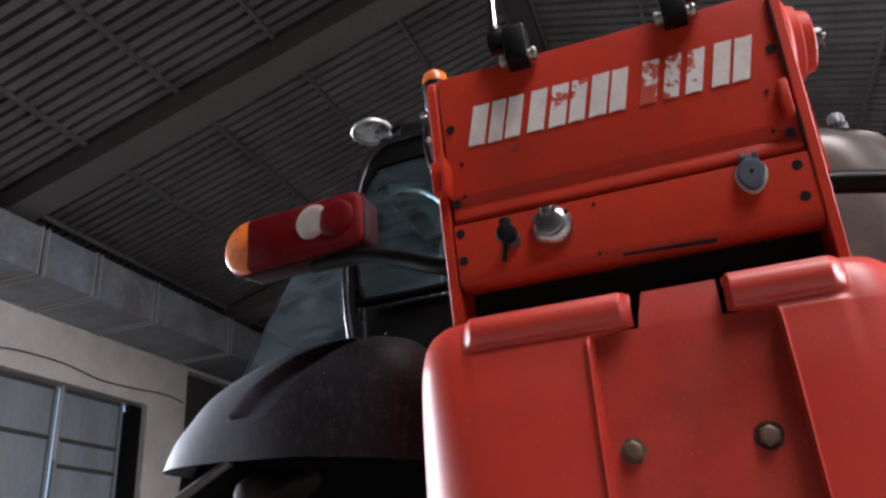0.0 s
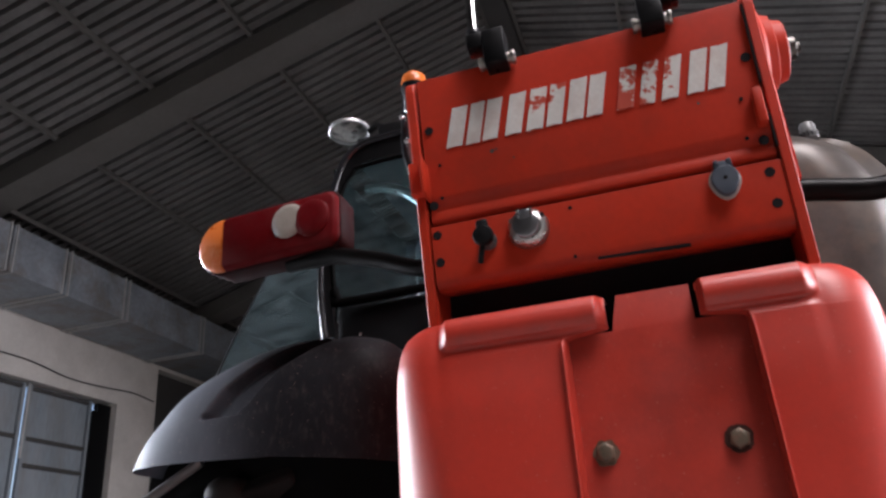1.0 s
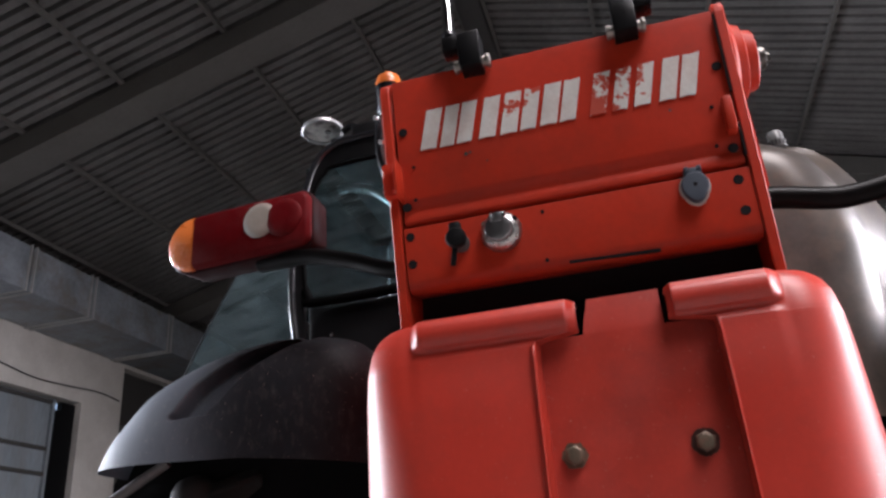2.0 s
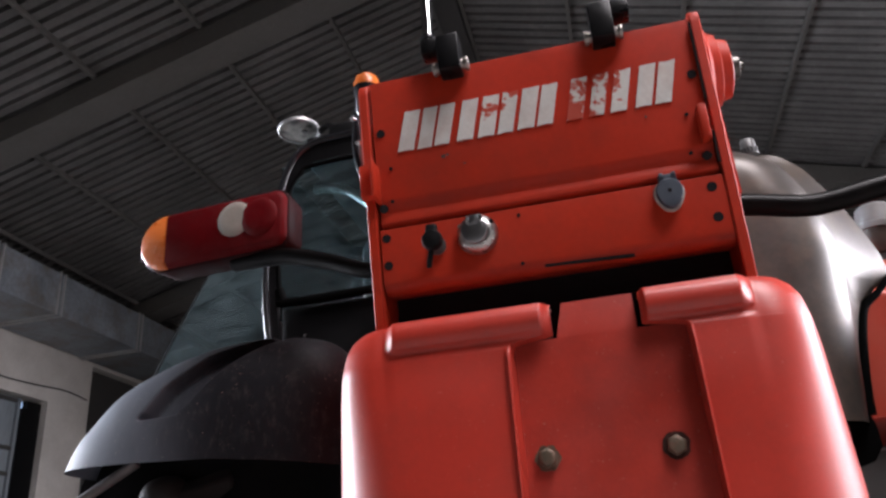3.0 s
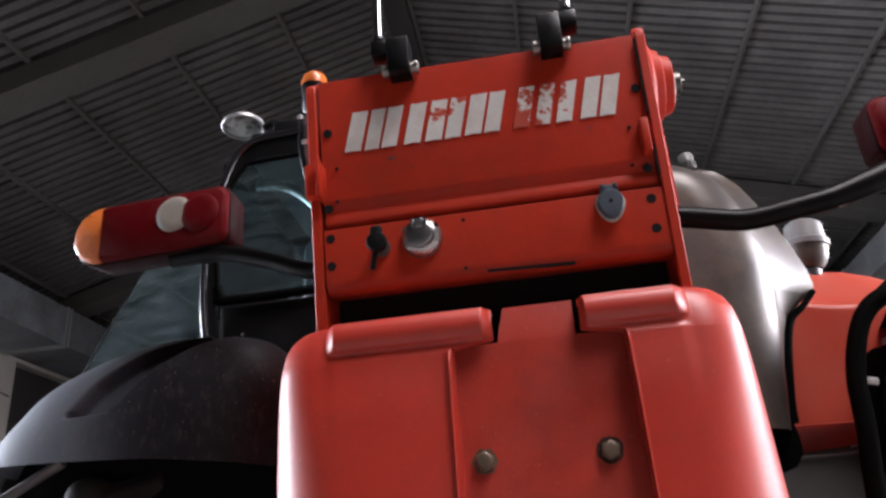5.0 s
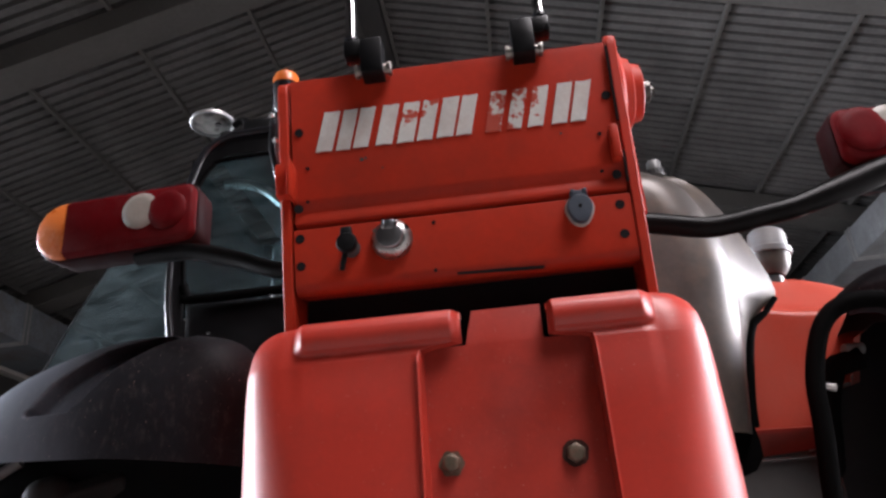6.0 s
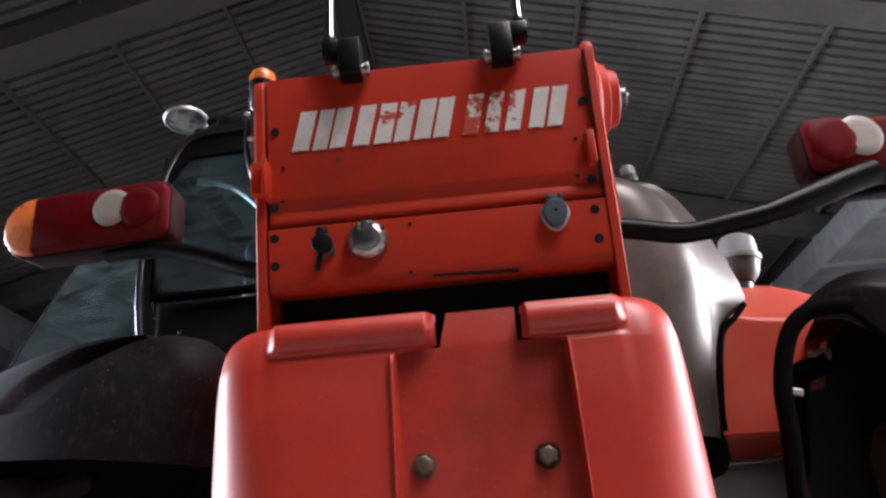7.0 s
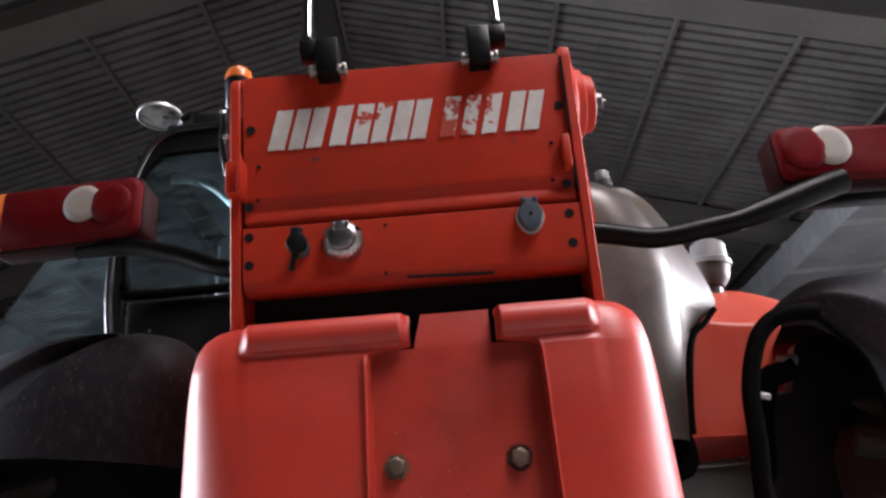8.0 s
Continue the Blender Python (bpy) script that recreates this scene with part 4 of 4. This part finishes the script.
# rear wheels with lugged tyres
def wheel(s, y):
    c = V((XM + s * (1.09 if s > 0 else 1.04), y, 0.585))
    W2, R = 0.18, 0.60
    bm = bmesh.new()
    lathe(bm, c - V((W2, 0, 0)), (1, 0, 0), [(0.04, 0.33), (0.0, 0.40), (0.0, 0.48), (0.03, 0.525), (0.08, 0.545), (0.18, 0.55), (0.28, 0.545), (0.33, 0.525), (0.36, 0.48), (0.36, 0.40), (0.32, 0.33)], 56)
    wh = part("wheel", bm, RUBBER, tele, "large dusty lugged tyre")
    for k in range(40):
        a = 2 * math.pi * k / 40
        side = 1 if k % 2 else -1
        bm = bmesh.new()
        m = Matrix.Translation(c) @ Matrix.Rotation(a, 4, "X")
        box(bm, -0.02 if side > 0 else -0.175, 0.175 if side > 0 else 0.02, -0.026, 0.026, 0.525, 0.585, 0.008, m @ Matrix.Translation((0, 0, 0.0)) @ pose(0, 0, 0, 0, 0, 24 * side), seg=1)
        part("tread_lug", bm, RUBBER, wh)
    bm = bmesh.new()
    lathe(bm, c - V((0.15, 0, 0)), (1, 0, 0), [(0.0, 0.34), (0.04, 0.31), (0.12, 0.29), (0.17, 0.10), (0.17, 0.0001)], 40)
    part("rim", bm, DARK_STEEL, wh, "dark wheel rim")


for wy in (2.16, 4.96):
    wheel(-1, wy)
    wheel(1, wy)

# chassis, rear body and boom behind the panels
bm = bmesh.new()
box(bm, XM - 0.30, XM + 0.30, 1.36, 5.3, 0.45, 1.02, 0.02)
part("chassis", bm, DARK_STEEL, tele, "dark steel chassis")
bm = bmesh.new()
rod(bm, (XM - 0.90, 2.16, 0.585), (XM + 0.96, 2.16, 0.585), 0.11, n=20)
part("axle", bm, DARK_STEEL, tele, "dark rear axle")
bm = bmesh.new()
rod(bm, (XM - 0.90, 4.96, 0.585), (XM + 0.96, 4.96, 0.585), 0.11, n=20)
part("axle", bm, DARK_STEEL, tele, "dark front axle")
bm = bmesh.new()
box(bm, XM - 0.29, XM + 0.29, 1.60, 5.6, 1.22, 1.62, 0.02)
part("boom", bm, RED, tele, "red boom lying forward")

# worn spots on the upper panel
for mx, z, r in ((-0.168, 1.476, 0.0040), (-0.160, 1.478, 0.0025), (0.20, 1.48, 0.0025), (-0.13, 1.455, 0.002)):
    disc_on_panel("paint_chip", mx, z, r, 0.0006, DARK_STEEL, n=9)

# hose fitting inside the right wheel arch
bm = bmesh.new()
rod(bm, (0.765, 1.80, 1.170), (0.812, 1.81, 1.172), 0.014, n=14, bevel=0.004)
part("hose_fitting", bm, KNOB, tele, "grey hose fitting in the wheel arch")
bm = bmesh.new()
tube(bm, [(0.80, 1.80, 1.15), (0.76, 1.81, 1.14), (0.74, 1.82, 1.13), (0.71, 1.84, 1.04), (0.70, 1.86, 0.90)], 0.026, n=12)
part("hose", bm, BLACK_RUBBER, tele, "black hose in the wheel arch")
bm = bmesh.new()
rod(bm, (0.672, 1.72, 1.077), (0.693, 1.72, 1.071), 0.009, n=10)
part("hose_clip", bm, ALU, tele, "bright hose clip")

# black plate added in front of the tyre for the right arch's dark inside
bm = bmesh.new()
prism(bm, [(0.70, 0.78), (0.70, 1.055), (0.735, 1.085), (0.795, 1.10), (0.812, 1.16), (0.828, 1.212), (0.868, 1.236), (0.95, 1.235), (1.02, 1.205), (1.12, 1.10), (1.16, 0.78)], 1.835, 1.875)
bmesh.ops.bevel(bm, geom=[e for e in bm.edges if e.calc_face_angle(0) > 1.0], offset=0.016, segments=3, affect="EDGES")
part("arch_backing", bm, BLACK, tele, "black plate for the dark inside of the wheel arch", smooth=50)

# black plate added for the dark under the left mudguard; stay and dull casting
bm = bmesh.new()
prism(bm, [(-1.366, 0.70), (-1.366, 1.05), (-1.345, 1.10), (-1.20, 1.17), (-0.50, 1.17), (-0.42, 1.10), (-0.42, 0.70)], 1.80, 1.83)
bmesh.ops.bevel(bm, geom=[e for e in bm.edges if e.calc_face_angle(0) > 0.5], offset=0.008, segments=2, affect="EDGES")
part("arch_backing", bm, BLACK, tele, "black plate for the dark inside of the wheel arch", smooth=50)
bm = bmesh.new()
rod(bm, (-1.335, 1.74, 0.998), (-1.175, 1.75, 1.086), 0.013, n=14)
part("mudguard_stay", bm, PALE_GREY, tele, "pale round stay under the mudguard")
bm = bmesh.new()
lathe(bm, (-1.115, 1.775, 1.048), (0.12, 0.1, -1.0), [(0.0, 0.012), (0.004, 0.030), (0.014, 0.046), (0.032, 0.058), (0.060, 0.064), (0.16, 0.066)], 24)
part("valve_body", bm, DARK_STEEL, tele, "dull rounded casting beside the tyre")

# engine hood on the east side: dusty grey shell with a flared lip
HOOD_CORNER = ((1.02, 0.552), (1.10, 0.563), (1.242, 0.582), (1.293, 0.588), (1.35, 0.592), (1.427, 0.598), (1.50, 0.590), (1.60, 0.566), (1.70, 0.520), (1.76, 0.470), (1.80, 0.415), (1.83, 0.35), (1.852, 0.27))
HOOD_EDGE = ((1.02, 0.600), (1.128, 0.612), (1.263, 0.642), (1.299, 0.653), (1.345, 0.675), (1.385, 0.722), (1.404, 0.752), (1.425, 0.758), (1.471, 0.751), (1.520, 0.735), (1.605, 0.703), (1.683, 0.667), (1.753, 0.627), (1.792, 0.590), (1.819, 0.548), (1.838, 0.500), (1.852, 0.43))


def hood():
    def fn(u, v):
        z = 1.02 + 0.832 * (1 - (1 - u) ** 1.5)
        xc, xe = lerp_table(HOOD_CORNER, z), lerp_table(HOOD_EDGE, z)
        y0 = 1.86 + 0.13 * smooth01(1.62, 1.852, z) ** 2
        xa = xc - 0.13                     # where the rear face begins to turn
        if v < 0.25:
            return V((0.0 + xa * v / 0.25, y0, z))
        if v < 0.75:
            a = (v - 0.25) / 0.5 * radians(78)
            return V((xa + 0.145 * math.sin(a), y0 + 0.115 * (1 - math.cos(a)), z))
        t = (v - 0.75) / 0.25
        a = radians(78)
        p = V((xa + 0.145 * math.sin(a), y0 + 0.115 * (1 - math.cos(a)), z))
        q = V((xe, max(2.10, y0 + 0.13), z))
        return p.lerp(q, t) + V((-0.028 * math.sin(math.pi * t) * smooth01(1.30, 1.40, z), 0, 0))

    bm = bmesh.new()
    sheet(bm, fn, 64, 48)
    h = part("hood", bm, HOOD, tele, "dusty grey moulded engine hood", smooth=70)
    bm = bmesh.new()
    tube(bm, [(0.752, 2.10, 1.405), (0.715, 2.10, 1.365), (0.675, 2.10, 1.335), (0.655, 2.10, 1.285), (0.636, 2.10, 1.20), (0.622, 2.10, 1.12), (0.616, 2.10, 1.06)], lambda t: 0.009 + 0.005 * smooth01(0.1, 0.4, t), n=10)
    part("rubber_seal", bm, BLACK_RUBBER, h, "black rubber edge seal")
    # knob on the hood's top
    bm = bmesh.new()
    k = V((0.489, 2.05, 1.806))
    lathe(bm, k, (0, 0, 1), [(-0.010, 0.024), (0.008, 0.0245), (0.009, 0.0220), (0.036, 0.0205), (0.041, 0.017), (0.042, 0.0001)], 24)
    kn = part("knob", bm, KNOB, h, "grey filler knob")
    for q in range(14):
        bm = bmesh.new()
        a = 2 * math.pi * q / 14
        rod(bm, k + V((0.0225 * math.cos(a), 0.0225 * math.sin(a), -0.006)), k + V((0.0225 * math.cos(a), 0.0225 * math.sin(a), 0.008)), 0.0040, n=6)
        part("grip_rib", bm, BLACK_PLASTIC, kn)
    bm = bmesh.new()
    prism(bm, [(0.535, 1.060), (0.553, 1.075), (0.566, 1.074), (0.573, 1.045), (0.580, 1.009), (0.580, 0.968), (0.557, 0.937), (0.511, 0.924), (0.44, 0.924), (0.44, 1.06)], 1.955, 2.13)
    bmesh.ops.bevel(bm, geom=[e for e in bm.edges if e.calc_face_angle(0) > 1.0], offset=0.010, segments=3, affect="EDGES")
    part("rubber_foot", bm, BLACK_RUBBER, h, "black rubber stop")
    return h


hood()

# orange-red side panel: an upright face, folded back along a soft crease into a sloping top
def flank(u, v):
    x = 0.62 + 0.52 * u
    fold = lerp_table(((0.62, 1.425), (0.77, 1.412), (0.84, 1.397), (0.92, 1.390), (1.02, 1.376), (1.14, 1.35)), x)
    top = lerp_table(((0.62, 1.600), (0.86, 1.594), (0.975, 1.573), (1.05, 1.548), (1.107, 1.519), (1.14, 1.49)), x)
    if v < 0.5:
        return V((x, 2.235 + 0.02 * (1 - v / 0.5), 1.03 + (fold - 0.014 - 1.03) * v / 0.5))
    if v < 0.7:
        a = (v - 0.5) / 0.2 * radians(62)
        return V((x, 2.235 + 0.028 * (1 - math.cos(a)), fold - 0.014 + 0.028 * math.sin(a)))
    t = (v - 0.7) / 0.3
    return V((x, 2.250 + 0.25 * t, fold + 0.0107 + (top - fold - 0.0107) * math.sin(t * math.pi / 2)))


bm = bmesh.new()
sheet(bm, flank, 30, 50, 0.006)
part("flank_panel", bm, ORANGE, tele, "orange-red moulded side panel", smooth=60)
bm = bmesh.new()
sheet(bm, lambda u, v: V((0.625 + 0.235 * u, 2.212 + 0.045 * v ** 1.5, 1.070 - 0.006 * u - (0.064 - 0.022 * u) * v)), 16, 8, 0.012)
part("flank_sill", bm, RED_PLATE, tele, "scratched sill of the side panel")
bm = bmesh.new()
box(bm, 0.56, 0.98, 2.26, 2.9, 0.55, 1.0, 0.03)
part("side_tank", bm, DARK_STEEL, tele, "dark grey side tank")

# air intake bowl: pale cap over a lipped bowl
ic = V((0.882, 2.42, 1.650))
ax = V((0.10, 0.0, 1.0))
bm = bmesh.new()
lathe(bm, ic, ax, [(-0.075, 0.040), (-0.055, 0.055), (-0.035, 0.062), (-0.004, 0.066)], 32)
bowl = part("air_intake", bm, HOOD, tele, "pale air intake bowl with a lipped cap")
bm = bmesh.new()
lathe(bm, ic, ax, [(-0.004, 0.066), (-0.004, 0.072), (0.014, 0.073), (0.020, 0.064), (0.075, 0.057), (0.085, 0.045), (0.087, 0.0001)], 32)
part("cap", bm, PALE_GREY, bowl, "pale grey cap")
bm = bmesh.new()
rod(bm, ic - ax.normalized() * 0.16, ic - ax.normalized() * 0.08, 0.035, n=20)
part("neck", bm, BLACK_PLASTIC, bowl)

# black arch edge of the right mudguard
bm = bmesh.new()
tube(bm, [(0.569, 1.57, 0.80), (0.575, 1.565, 0.88), (0.583, 1.56, 0.95), (0.587, 1.56, 0.995), (0.592, 1.56, 1.05), (0.607, 1.56, 1.107), (0.630, 1.558, 1.160), (0.655, 1.556, 1.190), (0.686, 1.553, 1.207), (0.722, 1.552, 1.212), (0.765, 1.556, 1.211)], 0.0185, n=14)
tube(bm, [(0.755, 1.57, 1.212), (0.795, 1.60, 1.204), (0.828, 1.62, 1.181), (0.862, 1.625, 1.142), (0.880, 1.625, 1.10), (0.890, 1.625, 1.03), (0.892, 1.625, 0.94)], 0.007, n=8)
part("arch_edge", bm, BLACK_RUBBER, tele, "black rubber edge of the wheel arch")


# ---- cab at the west side ----
bm = bmesh.new()
box(bm, -1.02, -0.45, 2.245, 3.9, 0.95, 1.635, 0.02)
part("cab_body", bm, BLACK, tele, "dark cab body below the windows")
bm = bmesh.new()
tube(bm, [(-1.030, 2.22, 1.20), (-1.040, 2.22, 1.45), (-1.048, 2.22, 1.52), (-1.058, 2.22, 1.60), (-1.064, 2.22, 1.70), (-1.063, 2.22, 1.80)], 0.013, n=14)
part("cab_post", bm, BLACK_GLOSS, tele, "glossy black rear cab post")
bm = bmesh.new()
tube(bm, [(-1.063, 2.22, 1.79), (-1.050, 2.22, 1.90), (-1.018, 2.22, 2.04), (-0.985, 2.22, 2.14), (-0.950, 2.22, 2.195), (-0.89, 2.22, 2.230), (-0.78, 2.22, 2.240), (-0.45, 2.22, 2.245)], 0.014, n=14)
part("cab_frame", bm, BLACK_GLOSS, tele, "rounded black cab frame and roof edge")
bm = bmesh.new()
prism(bm, [(-1.055, 1.50), (-1.010, 1.50), (-1.022, 1.62), (-1.030, 1.75), (-1.026, 1.88), (-1.000, 2.02), (-0.968, 2.100), (-0.935, 2.140), (-0.885, 2.158), (-0.45, 2.165), (-0.45, 2.24), (-0.89, 2.228), (-0.950, 2.19), (-0.985, 2.135), (-1.018, 2.035), (-1.050, 1.895), (-1.062, 1.75), (-1.062, 1.62)], 2.222, 2.238)
part("frame_flange", bm, BLACK, tele, "flat black flange round the rear window")
bm = bmesh.new()
tube(bm, [(-1.016, 2.225, 1.68), (-1.022, 2.225, 1.80), (-1.008, 2.225, 1.95), (-0.978, 2.225, 2.065), (-0.940, 2.225, 2.120), (-0.88, 2.225, 2.144), (-0.45, 2.225, 2.152)], 0.008, n=10)
tube(bm, [(-1.016, 2.225, 1.69), (-1.003, 2.225, 1.655), (-0.965, 2.225, 1.640), (-0.45, 2.225, 1.645)], 0.016, n=10)
part("window_seal", bm, BLACK_RUBBER, tele, "black window seal")
bm = bmesh.new()
prism(bm, [(-1.010, 1.650), (-0.45, 1.65), (-0.45, 2.160), (-0.88, 2.152), (-0.94, 2.125), (-0.978, 2.065), (-1.006, 1.95), (-1.020, 1.81)], 2.224, 2.229)
g = part("rear_window", bm, WINDOW_GLASS, tele, "tinted rear cab window", smooth=0)
g.visible_shadow = False
bm = bmesh.new()
box(bm, -0.955, -0.45, 2.25, 4.1, 2.19, 2.27, 0.03)
part("cab_roof", bm, BLACK, tele, "black cab roof")
bm = bmesh.new()
tube(bm, [(-0.98, 2.45, 2.175), (-0.90, 2.45, 2.165), (-0.82, 2.45, 2.125), (-0.73, 2.45, 2.02), (-0.68, 2.45, 1.85)], 0.018, n=10)
part("inner_rail", bm, ALU, tele, "pale rail inside the cab")
bm = bmesh.new()
box(bm, -0.86, -0.62, 2.6, 2.72, 1.50, 2.02, 0.05)
box(bm, -0.88, -0.60, 2.6, 3.05, 1.38, 1.52, 0.05)
part("seat", bm, BLACK_PLASTIC, tele, "dark cab seat")
bm = bmesh.new()
box(bm, -1.038, -1.032, 2.28, 3.9, 1.60, 2.19)
g = part("cab_side_window", bm, GLASS, tele, "tinted cab side window", smooth=0)
g.visible_shadow = False
bm = bmesh.new()
tube(bm, [(-1.035, 3.1, 1.0), (-1.035, 3.1, 1.7), (-1.02, 3.1, 2.2)], 0.03, n=10)
part("cab_post", bm, BLACK_GLOSS, tele, "black cab post")
# opened side window, standing out behind the cab's post
bm = bmesh.new()


def pane(u, v):
    v *= 0.72
    edge = lerp_table(((0.0, 0.555), (0.16, 0.495), (0.25, 0.462), (0.435, 0.380), (0.605, 0.300), (0.8, 0.205), (1.0, 0.10)), v)
    x = -1.065 - edge * u
    return V((x, 2.30 + 0.10 * u, 1.40 + 0.80 * v))


sheet(bm, pane, 10, 16, 0.005)
g = part("side_window", bm, DUSTY_GLASS, tele, "opened tinted side window", smooth=60)
g.visible_shadow = False
bm = bmesh.new()
tube(bm, [pane(1.0, k / 10) for k in range(11)], 0.006, n=8, steps=2)
part("window_edge", bm, BLACK, tele, "dark edge of the side window")
bm = bmesh.new()
lathe(bm, (-0.932, 2.245, 1.525), (0, -1, 0), [(0.0, 0.0065), (0.006, 0.006), (0.008, 0.0001)], 12)
part("cab_bolt", bm, CHROME, tele, "small bright bolt")

# work lamp on the cab's rear edge
wc = V((-0.981, 2.30, 2.352))
wd = V((0.03, -0.08, -1.0)).normalized()
bm = bmesh.new()
lathe(bm, wc - wd * 0.035, wd, [(0.0, 0.02), (0.006, 0.053), (0.020, 0.070), (0.028, 0.0770), (0.035, 0.0770)], 32)
wl = part("work_lamp", bm, BLACK, tele, "round work lamp with a bright rim")
bm = bmesh.new()
lathe(bm, wc, wd, [(-0.004, 0.0788), (0.006, 0.0788), (0.009, 0.0750), (0.006, 0.0696), (0.001, 0.0696)], 36)
part("rim", bm, GREY_RIM, wl, "bright rim")
bm = bmesh.new()
lathe(bm, wc, wd, [(0.000, 0.0696), (0.006, 0.0550), (0.009, 0.0275), (0.010, 0.0001)], 32)
part("lens", bm, WORK_LENS, wl, "pale glass lens")
bm = bmesh.new()
rod(bm, wc + V((0.022, 0.0, -0.008)), wc + V((0.022, 0.0, -0.0125)), 0.012, n=12)
part("bulb", bm, DARK_STEEL, wl, "dark bulb seen in the lens")
bm = bmesh.new()
box(bm, -0.93, -0.72, 2.24, 2.34, 2.235, 2.275, 0.012)
box(bm, -0.84, -0.72, 2.22, 2.30, 2.20, 2.30, 0.015)
tube(bm, [(-0.90, 2.30, 2.33), (-0.86, 2.29, 2.34), (-0.82, 2.28, 2.31)], 0.012, n=8)
part("bracket", bm, BLACK, wl, "black lamp bracket")
